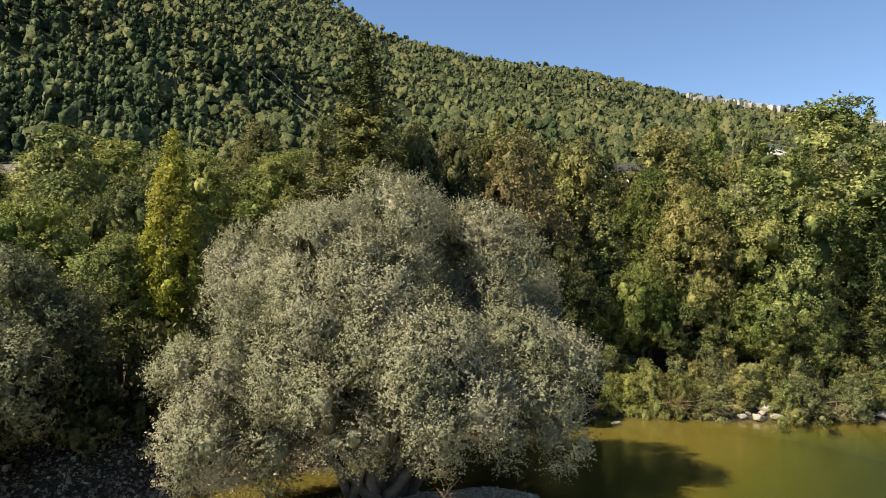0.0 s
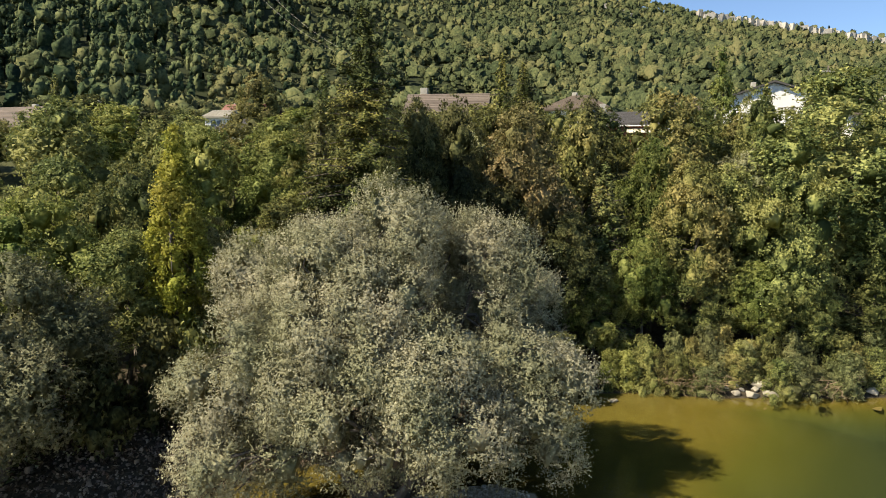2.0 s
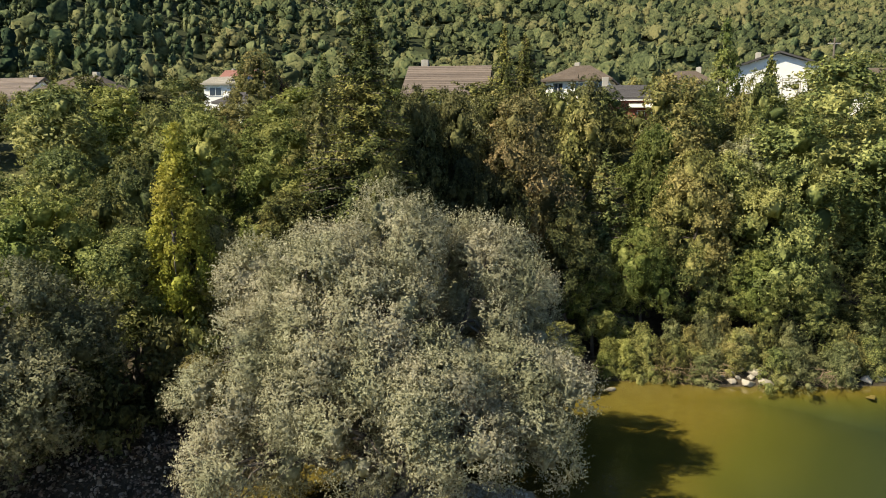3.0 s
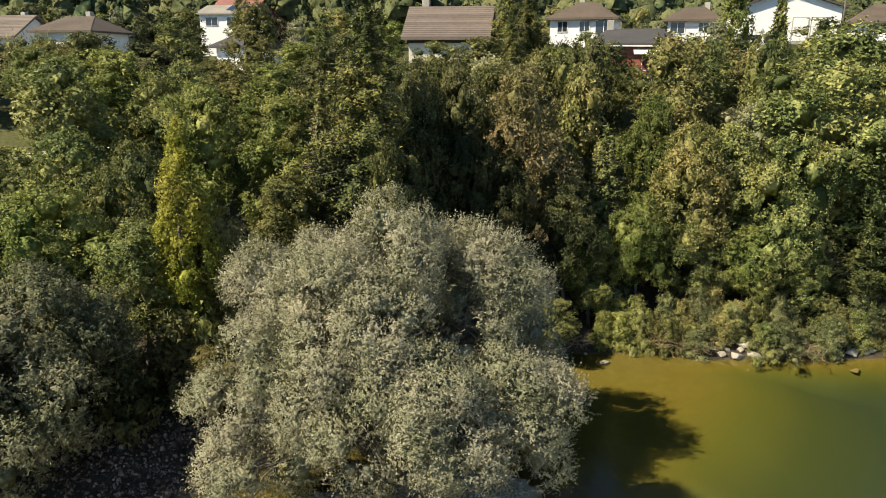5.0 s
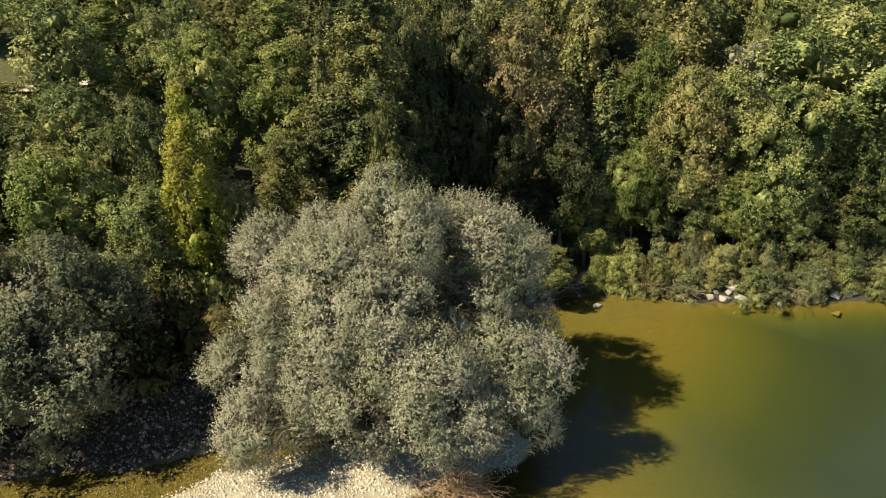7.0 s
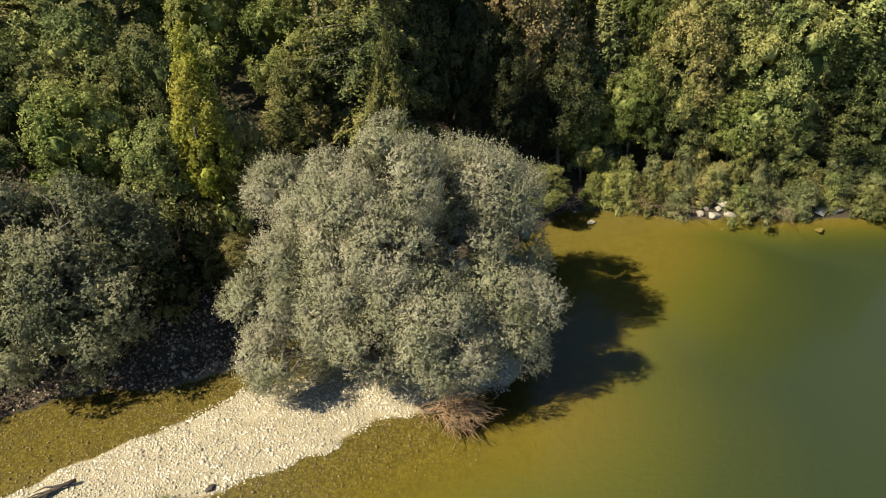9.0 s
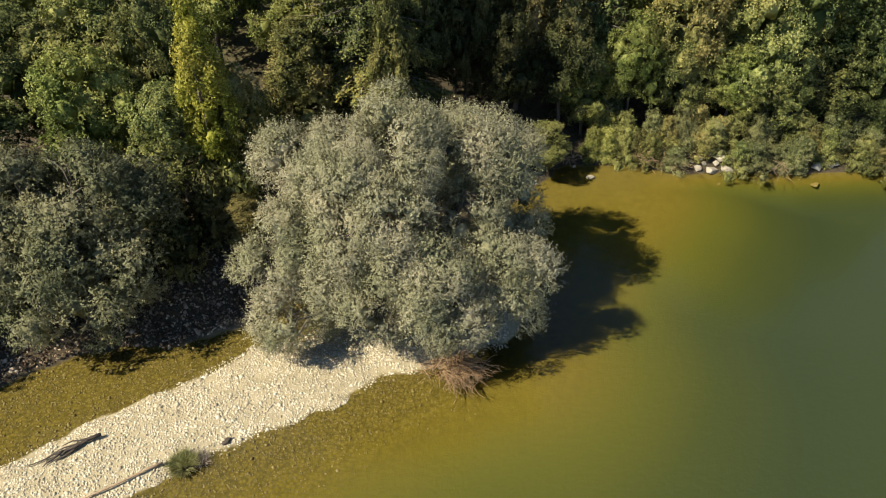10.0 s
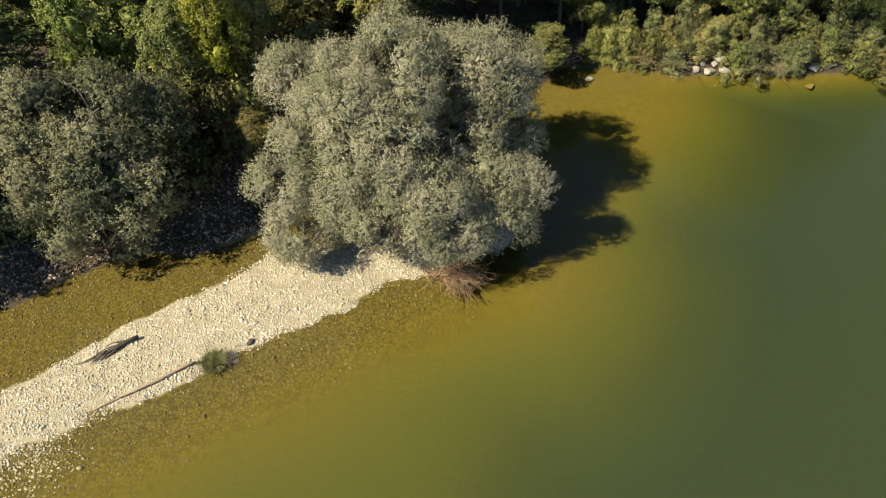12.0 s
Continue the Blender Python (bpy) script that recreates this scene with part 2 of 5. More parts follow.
def part(name, data, parent, mat=None, label=""):
    """One mesh (a bmesh or mesh data) as a part of a thing."""
    if isinstance(data, bmesh.types.BMesh):
        me = bpy.data.meshes.new(name)
        data.to_mesh(me)
        data.free()
        me.materials.append(mat)
        data = me
    ob = new(name, data)
    ob.parent = parent
    return tagged(ob, label)


def thing(name, loc, label, category, group="", turn=0.0, scale=1.0):
    ob = new(name)
    ob.empty_display_size = 0.2
    ob.location, ob.rotation_euler = loc, (0, 0, radians(turn))
    ob.scale = scale if isinstance(scale, tuple) else (scale,) * 3
    return tagged(ob, label, category, group)


def unit(a):
    return a / np.maximum(np.linalg.norm(a, axis=-1, keepdims=True), 1e-9)


def leaves(rng, pos, out, length, width, up=0.2, mess=0.7, tri=False, face=0.0, soft=0.12):
    """Leaf blades at pos on the outside of a clump (out: away from its middle), each a small diamond or a triangle.
    face: how many of them lie flat on the clump; the others stand out from it; soft: how far a leaf takes on its clump's rounding."""
    n = len(pos)
    noise_ = rng.normal(size=(n, 3))
    axis = unit(out + mess * noise_ + np.array([0, 0, up]))
    side = unit(np.cross(axis, rng.normal(size=(n, 3)) + 0.5 * out[:, ::-1]))
    if face:
        flat = rng.random(n) < face
        nrm = unit(out + 0.55 * mess * noise_ + np.array([0, 0, 0.12]))
        ax2 = unit(np.cross(nrm, rng.normal(size=(n, 3))))
        axis = np.where(flat[:, None], ax2, axis)
        side = np.where(flat[:, None], np.cross(nrm, ax2), side)
    ln = (length * rng.uniform(0.65, 1.35, n))[:, None]
    wd = (width * rng.uniform(0.7, 1.3, n))[:, None]
    if tri:
        v = np.stack([pos + side * wd / 2, pos - side * wd / 2, pos + axis * ln], 1)
        k = 3
    else:
        v = np.stack([pos, pos + axis * ln * 0.45 + side * wd / 2, pos + axis * ln, pos + axis * ln * 0.45 - side * wd / 2], 1)
        k = 4
    flat_n = np.cross(v[:, 1] - v[:, 0], v[:, 2] - v[:, 0])
    away = (flat_n * out).sum(1) < 0
    v[away] = v[away][:, ::-1]
    flat_n = unit(flat_n) * np.where(away, -1, 1)[:, None]
    nrm_soft = unit((1 - soft) * flat_n + soft * out)
    return v.reshape(-1, 3), np.arange(n * k).reshape(n, k), np.repeat(nrm_soft, k, 0)


def domes(rng, centre, radius, n=8, low=-0.35, rough=0.16, stretch=1.0):
    """Bumpy rounded lumps of foliage at each centre: verts, triangles and normals."""
    m = len(centre)
    lat = np.array([math.asin(low), 0.35, 0.95])
    ring = np.arange(n) * 2 * math.pi / n
    u = [np.stack([np.cos(ring + 0.4 * i) * math.cos(a), np.sin(ring + 0.4 * i) * math.cos(a), np.full(n, math.sin(a))], 1) for i, a in enumerate(lat)]
    u = np.concatenate(u + [np.array([[0, 0, 1.0]])])
    tri = []
    for i in range(2):
        for k in range(n):
            a, b, c, d = i * n + k, i * n + (k + 1) % n, (i + 1) * n + k, (i + 1) * n + (k + 1) % n
            tri += [(a, b, d), (a, d, c)]
    tri += [(2 * n + k, 2 * n + (k + 1) % n, 3 * n) for k in range(n)]
    tri = np.array(tri)
    spin = rng.uniform(0, 6.3, m)[:, None]
    ux = u[None, :, 0] * np.cos(spin) - u[None, :, 1] * np.sin(spin)
    uy = u[None, :, 0] * np.sin(spin) + u[None, :, 1] * np.cos(spin)
    d = np.stack([ux, uy, np.repeat(u[None, :, 2], m, 0)], 2)
    v = centre[:, None, :] + d * radius[:, None, None] * (1 + rough * rng.normal(size=(m, len(u), 1))) * np.array([1, 1, stretch])
    f = tri[None] + (np.arange(m) * len(u))[:, None, None]
    q = unit(d + 0.35 * rng.normal(size=d.shape))
    return v.reshape(-1, 3), f.reshape(-1, 3), q.reshape(-1, 3)


def joined(*sets):
    """Several sets of verts, faces and normals in one."""
    vs, fs, ns, base = [], [], [], 0
    for v, f, q in sets:
        vs.append(v)
        fs.append(f + base)
        ns.append(q)
        base += len(v)
    return np.concatenate(vs), np.concatenate(fs), np.concatenate(ns)


def sphere_dirs(rng, n):
    return unit(rng.normal(size=(n, 3)))


def lobe_leaves(rng, centres, radii, middle, sprays, per, leaf, spray, up=0.25, core=0.5):
    """A crown of rounded lobes (centres, radii, each (n, 3)): a bumpy body in every lobe, and over it sprays of leaves, each a small
    tilted tuft, so that light and gaps lie between them."""
    n = len(centres)
    share = (radii[:, 0] * radii[:, 2]) / np.mean(radii[:, 0] * radii[:, 2])
    which = np.repeat(np.arange(n), np.maximum((sprays * share).astype(int), 4))
    d = sphere_dirs(rng, len(which))
    o = unit(centres - middle + np.array([0, 0, 0.6]))[which]
    back = (d * o).sum(1) < -0.3
    d[back] = d[back] - 2 * (d[back] * o[back]).sum(1, keepdims=True) * o[back]
    c = centres[which] + d * radii[which] * rng.uniform(0.62, 1.12, len(which))[:, None]
    deep = np.zeros(len(c), bool)
    for k in range(n):
        deep |= ((((c - centres[k]) / radii[k]) ** 2).sum(1) < 0.55) & (which != k)
    c, d, which = c[~deep], d[~deep], which[~deep]
    tilt = unit(d + 0.35 * rng.normal(size=d.shape) + np.array([0, 0, up]))
    size = spray * rng.uniform(0.6, 1.35, len(c))
    e = rng.normal(size=(len(c), per, 3)) * 0.55
    along = (e * tilt[:, None]).sum(2, keepdims=True)
    e = e - 0.62 * along * tilt[:, None]
    pos = (c[:, None] + e * size[:, None, None]).reshape(-1, 3)
    out = np.repeat(tilt, per, 0)
    lv = leaves(rng, pos, unit(out + 0.25 * np.repeat(d, per, 0)), leaf, leaf * 0.75, 0.05, 0.75, True, 0.7, 0.3)
    body = domes(rng, centres, np.ones(n), 8, -0.8, 0.12, 1.0)
    m = len(body[0]) // n
    mid = np.repeat(centres, m, 0)
    v = mid + (body[0] - mid) * np.repeat(radii, m, 0) * core
    return joined((v, body[1], body[2]), lv)


def tube(bm, pts, radii, sides=6):
    """A tapered, bent tube along pts, added to bm."""
    rings = []
    for i, p in enumerate(pts):
        p = Vector(p)
        d = Vector(pts[min(i + 1, len(pts) - 1)]) - Vector(pts[max(i - 1, 0)])
        q = d.to_track_quat("Z", "Y")
        rings.append([bm.verts.new(p + q @ Vector((radii[i] * math.cos(a), radii[i] * math.sin(a), 0)))
                      for a in (2 * math.pi * k / sides for k in range(sides))])
    for a, b in zip(rings, rings[1:]):
        for k in range(sides):
            bm.faces.new((a[k], a[(k + 1) % sides], b[(k + 1) % sides], b[k])).smooth = True
    bm.faces.new(rings[0][::-1])
    bm.faces.new(rings[-1])


def limb_points(rng, a, b, n=5, bend=0.08):
    a, b = np.array(a, float), np.array(b, float)
    ln = np.linalg.norm(b - a)
    out = [a + (b - a) * i / (n - 1) + (rng.normal(size=3) * bend * ln * (0 < i < n - 1)) for i in range(n)]
    for i, p in enumerate(out):
        p[2] += 0.12 * ln * math.sin(math.pi * i / (n - 1))
    return [tuple(p) for p in out]


def boxmesh(bm, x0, y0, z0, x1, y1, z1, bevel=0.0):
    r = bmesh.ops.create_cube(bm, size=1.0, matrix=Matrix.Translation(((x0 + x1) / 2, (y0 + y1) / 2, (z0 + z1) / 2)) @ Matrix.Diagonal((x1 - x0, y1 - y0, z1 - z0, 1)))
    if bevel:
        bmesh.ops.bevel(bm, geom=list({e for v in r["verts"] for e in v.link_edges}), offset=bevel, segments=1, affect="EDGES")
    return bm


def one_box(*a, bevel=0.0):
    return boxmesh(bmesh.new(), *a, bevel=bevel)


# ---- terrain ----
SHORE = ((-140, -60), (-60, 2), (-30, 12.5), (-20.4, 18.4), (-17, 20.9), (-14.9, 21.6), (-12.5, 21.5), (-9.4, 23.2), (-6, 26.5), (-1, 29.5), (3, 32.0), (4.7, 34.2),
         (7.4, 37.4), (11, 37.5), (14.3, 36.3), (18, 36.6), (21.3, 36.4), (27, 37.0), (40, 37.5), (80, 34), (200, 10), (500, -140))
BAR = ((2.0, 23.3), (-3.0, 22.0), (-7.7, 19.4), (-11.9, 16.6), (-15.3, 14.3), (-18.5, 12.1), (-20.6, 9.0), (-27.5, 2.5), (-40, -10))
SHOAL = ((2.0, 25.5), (6.0, 29.5), (9.0, 32.5), (10.8, 35.0))
BAR_HALF = (1.5, 1.85, 2.15, 1.95, 1.8, 1.45, 1.9, 1.6, 1.2)


def line_distance(x, y, line, widths=None):
    """Distance to a line of points, and the width there."""
    best, wid = np.full(x.shape, 1e9), np.ones(x.shape)
    for i, ((ax, ay), (bx, by)) in enumerate(zip(line, line[1:])):
        dx, dy = bx - ax, by - ay
        s = np.clip(((x - ax) * dx + (y - ay) * dy) / (dx * dx + dy * dy), 0, 1)
        d = np.hypot(x - ax - s * dx, y - ay - s * dy)
        near = d < best
        best = np.where(near, d, best)
        if widths:
            wid = np.where(near, widths[i] * (1 - s) + widths[i + 1] * s, wid)
    return best, wid


RIDGE_X = (-3000, -900, -500, -300, -140, -71, 50, 164, 316, 490, 620, 900, 1500, 3000)
RIDGE_Z = (620, 600, 520, 445, 366, 322, 292, 280, 245, 222, 205, 175, 140, 120)


def wobble(x, y, s):
    return np.sin(x * s + 1.3 * np.sin(y * s * 0.7)) * np.cos(y * s * 1.1 + 0.8 * np.sin(x * s * 0.6 + 2))


def terrain(x, y):
    x, y = np.asarray(x, float), np.asarray(y, float)
    ds, _ = line_distance(x, y, SHORE)
    shore_y = np.interp(x, [p[0] for p in SHORE], [p[1] for p in SHORE])
    land = y > shore_y
    inland = np.interp(y, (-60, 10, 32, 38, 45, 52, 60, 66, 80, 100, 140, 170), (0.6, 0.9, 1.6, 2.4, 5.5, 9.0, 12.0, 13.2, 14, 15, 17.5, 19))
    up = np.minimum(inland, 0.05 + 0.22 * ds + 0.012 * ds ** 2) + 0.12 * wobble(x, y, 0.9) * np.clip(ds, 0, 1)
    ridge = np.interp(x * 950 / np.maximum(y, 300), RIDGE_X, RIDGE_Z)
    s = np.clip((y - 165) / 790, 0, 1.0)
    hill = (ridge - 19) * (0.35 * s + 0.65 * s ** 1.6) + (wobble(x, y, 0.011) * 14 + wobble(x + 40, y * 0.35, 0.034) * np.interp(x, (-150, 150), (17, 5))) * np.clip(s * 4, 0, 1) * (1 - s)
    spur = 95 * np.exp(-((x + 300 + 0.1 * y) / 130) ** 2) * np.clip((y - 190) / 260, 0, 1) * np.clip((1000 - y) / 400, 0, 1)
    back = np.clip((y - 955) / 1200, 0, 1) * 160
    up = up + np.where(y > 165, hill + spur - back, 0)
    db, wb = line_distance(x, y, BAR, BAR_HALF)
    off = np.maximum(db - wb, 0)
    db = db + (0.38 * wobble(x, y, 0.8) + 0.22 * wobble(x, y, 2.3)) * np.clip(1.5 - off, 0, 1)
    bar = np.where(db < wb, 0.24 * (1 - (db / wb) ** 2), -0.13 * off - 0.0155 * off ** 2)
    out = np.maximum(ds - 0.3, 0)
    bed_shore = -0.03 - 0.8 * np.minimum(ds, 0.3) * np.clip((x - 13) / 2, 0, 1) - np.interp(x, (-10, 6, 11, 13.2, 14.8, 16.5), (0.05, 0.05, 0.06, 0.3, 1.6, 2.4)) * np.where(x > 13, out, ds) - np.interp(x, (0, 10, 20), (0.004, 0.008, 0.03)) * ds ** 2
    dl, _ = line_distance(x, y, SHOAL)
    lo = np.maximum(dl - 2.0, 0)
    shoal = -0.45 - 0.15 * lo - 0.03 * lo ** 2
    deep = np.maximum(np.maximum(bar, bed_shore), shoal)
    soft = np.log(np.exp(2.5 * bar) + np.exp(2.5 * bed_shore) + np.exp(2.5 * shoal)) / 2.5 - 0.2
    deep = deep + (np.maximum(soft, deep) - deep) * np.clip((-deep - 0.4) / 0.6, 0, 1)
    bed = np.where(deep < -2, -2 - 3 * np.tanh((-2 - deep) / 3), deep)
    bed = np.where(bed < 0, 0.4 * bed, bed)
    far = y < -45
    bed = np.where(far & ~land, np.minimum(-5 + (-45 - y) * 0.25, 4), bed)
    return np.where(land, np.maximum(up, bar), bed)


def axis_steps(lo, hi, step, far_lo, far_hi, grow=1.09):
    mid = list(np.arange(lo, hi + 1e-6, step))
    a, d = lo, step
    while a > far_lo:
        d *= grow
        a -= d
        mid.insert(0, a)
    a, d = hi, step
    while a < far_hi:
        d *= grow
        a += d
        mid.append(a)
    return np.array(mid)


gx = axis_steps(-28, 26, 0.55, -3200, 3200)
gy = axis_steps(6, 39, 0.5, -1500, 3600, 1.06)
XX, YY = np.meshgrid(gx, gy)
ZZ = terrain(XX, YY)
nx, ny = len(gx), len(gy)
idx = np.arange(nx * ny).reshape(ny, nx)
quads = np.stack([idx[:-1, :-1], idx[:-1, 1:], idx[1:, 1:], idx[1:, :-1]], -1).reshape(-1, 4)
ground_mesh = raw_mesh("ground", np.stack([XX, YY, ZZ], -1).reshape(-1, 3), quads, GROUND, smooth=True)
near_bar = line_distance(XX, YY, BAR, BAR_HALF)
mask = ground_mesh.attributes.new("gravel", "FLOAT", "POINT")
mask.data.foreach_set("value", np.clip(2.2 - near_bar[0] / near_bar[1], 0, 1).ravel().astype(np.float32))
ground = new("ground", ground_mesh)
tagged(ground, "dark forest floor and silty river bed tinted for light lost with depth", "ground", kind="structure")

water = new("water", raw_mesh("water", [(-900, -46, 0), (900, -46, 0), (900, 60, 0), (-900, 60, 0)], [(0, 1, 2, 3)], WATER))
water.visible_shadow = False
tagged(water, "clear calm olive-green river water", "water", kind="structure")


def height(x, y):
    return float(terrain(np.array([x]), np.array([y]))[0])


# ---- far woods on the hill ----
def far_woods(conifers):
    """The hillside's crowns in one mesh: rounded broadleaf ones, or conifers of the steep side, whose dark clumps also
    stand in for ridge shade.
    """
    sets = []
    for y0, y1, gap, lumps, per, leaf in ((152, 300, 5.6, 3, 40, 0.62), (300, 560, 6.8, 2, 22, 0.95), (560, 1010, 5.8, 1, 7, 1.3)):
        rng = np.random.default_rng(5 + y0)
        half = y1 * 0.70 + 30
        many = int(2 * half * (y1 - y0) / gap ** 2)
        px, py = rng.uniform(-half, half, many), rng.uniform(y0, y1, many)
        way = px / py
        # Conifers grow at the far left; their banded clumps also paint in ridge shade.
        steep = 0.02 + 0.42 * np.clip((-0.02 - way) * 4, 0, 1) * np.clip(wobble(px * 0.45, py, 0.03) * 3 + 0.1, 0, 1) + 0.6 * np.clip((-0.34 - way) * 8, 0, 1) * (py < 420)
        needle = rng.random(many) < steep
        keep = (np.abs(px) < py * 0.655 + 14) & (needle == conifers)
        for ox, oy, orad in OUTCROPS:
            keep &= np.hypot(px - ox, (py - oy) * 0.4) > orad
        keep &= ~((px > 318) & (px < 760) & (py > 896) & (py < 930))
        px, py = px[keep], py[keep]
        n = len(px)
        r = gap * np.clip(0.6 * rng.lognormal(0, 0.34, n), 0.3, 1.25) * np.where(px < -0.25 * py, 1.15, 1.0)
        h = r * rng.uniform(0.8, 1.3, n)
        pz = terrain(px, py) + rng.uniform(0.0, 3.0, n)
        m = 4 if conifers and y0 < 560 else 1 if conifers else lumps
        if conifers:
            # a stack of shrinking whorls
            k = np.tile(np.arange(m), n)
            rr = np.repeat(r * 0.62, m) * (1 - 0.22 * k)
            c = np.repeat(np.stack([px, py, pz], 1), m, 0)
            c[:, 2] += np.repeat(h, m) * (0.5 + 0.8 * k)
            lr, stretch = rr, 1.5 if m > 1 else 2.2
        else:
            ld = sphere_dirs(rng, n * m)
            ld[:, 2] = np.abs(ld[:, 2]) * 1.2 - 0.3
            c = np.repeat(np.stack([px, py, pz + h * 0.8], 1), m, 0) + ld * np.repeat(np.stack([r, r, h], 1), m, 0) * (0.6 if m > 1 else 0.0)
            lr, stretch = np.repeat(r, m) * (rng.uniform(0.36, 0.68, n * m) if m > 1 else 0.8), 1.1
        v, f, q = domes(rng, c, lr * 0.8, 4 if y0 < 560 else 3, -0.5, 0.2, stretch)
        soft = np.array([-0.1, -0.25, 0.35 if y0 < 300 else 0.8])
        sets.append((v, f, q if conifers else unit(q + soft)))
        k = max(per // (3 if conifers and m > 1 else 1), 5)
        d = sphere_dirs(rng, len(c) * k)
        d[:, 2] = np.abs(d[:, 2]) - 0.2
        pos = np.repeat(c, k, 0) + d * np.repeat(lr, k)[:, None] * rng.uniform(0.75, 1.15, len(d))[:, None] * np.array([1, 1, stretch])
        lv = leaves(rng, pos, d, leaf, leaf * 0.8, 0.1, 0.8, tri=True, face=0.6)
        sets.append((lv[0], lv[1], lv[2] if conifers else unit(lv[2] + 0.8 * soft)))
    v, f, q = joined(*sets)
    return raw_mesh("far_woods", v, f, CONIFER_WOODS if conifers else WOODS, normals=q)


# bare rock among the hillside woods: x, y, half-width
OUTCROPS = ((187, 868, 9), (215, 848, 7), (193, 545, 6), (205, 500, 7), (160, 560, 4))
tagged(new("far_woods", far_woods(False)), "dense broadleaf woods covering the hillside", "woods", kind="stuff")
tagged(new("far_conifers", far_woods(True)), "hillside conifers whose dark clumps stand in part for ridge shade", "woods", kind="stuff")


# ---- trees ----
def broad_mesh(seed, height_m, radius, base, n_lobes, sprays, per, leaf, spray, profile="round", mat=LEAF_GREEN, plump=1.0):
    """A broadleaf tree, its foot at the origin: trunk with limbs, and a crown of leafy lobes. Returns the two meshes."""
    rng = np.random.default_rng(seed)
    h = np.clip((np.arange(n_lobes) + rng.uniform(0.2, 0.8, n_lobes)) / n_lobes, 0, 1)
    if profile == "round":
        rad = np.sqrt(np.clip(1 - (2 * h - 0.8) ** 2 / 1.75, 0.05, 1))
    elif profile == "column":
        rad = np.clip(1.15 - h ** 1.8 * 1.05, 0.1, 1) * np.clip(h * 2.5 + 0.55, 0, 1)
    else:
        rad = np.clip(1.0 - h * 0.55, 0.1, 1)
    a = np.arange(n_lobes) * 2.4 + rng.normal(size=n_lobes) * 0.35 + seed
    lr = radius * plump * rng.uniform(0.26, 0.52, n_lobes) * (0.5 + 0.5 * rad)
    rr = np.maximum(radius * rad * rng.uniform(0.68, 1.2, n_lobes) - lr, 0.0)
    tall_l = lr * (1.9 if profile == "column" else 1.15)
    c = np.stack([np.cos(a) * rr, np.sin(a) * rr, base + h * (height_m - base - 0.9 * tall_l)], 1)
    r3 = np.stack([lr, lr, tall_l], 1)
    # the middle of the crown, behind the outer lobes
    k = max(3, n_lobes // 6)
    hi = np.linspace(0.15, 0.8, k)
    ci = np.stack([np.zeros(k), np.zeros(k), base + hi * (height_m - base)], 1)
    ri = np.repeat((radius * (0.5 if profile == "column" else 0.58) * np.sqrt(np.clip(1 - (2 * hi - 0.75) ** 2 / 1.65, 0.1, 1)))[:, None], 3, 1)
    v, f, q = lobe_leaves(rng, np.concatenate([c, ci]), np.concatenate([r3, ri]), np.array([0, 0, base + 0.4 * (height_m - base)]), sprays, per, leaf, spray)
    crown = raw_mesh("crown", v, f, mat, normals=q)
    bm = bmesh.new()
    r0 = 0.013 * height_m + 0.05
    lean = rng.normal(size=2) * 0.03 * height_m
    tp = limb_points(rng, (0, 0, -0.6), (lean[0], lean[1], height_m * 0.7), 7, 0.012)
    tube(bm, tp, [r0 * (1 - 0.13 * i) for i in range(7)], 8)
    for k in range(min(12, n_lobes)):
        z = base + (height_m - base) * 0.6 * k / 12
        s = z / (height_m * 0.74)
        start = (lean[0] * s, lean[1] * s, max(z - 0.6, 0.3))
        tube(bm, limb_points(rng, start, tuple(c[k]), 5, 0.05), [r0 * f_ for f_ in (0.32, 0.24, 0.17, 0.1, 0.04)], 4)
    me = bpy.data.meshes.new("trunk")
    bm.to_mesh(me)
    bm.free()
    me.materials.append(BARK)
    return me, crown


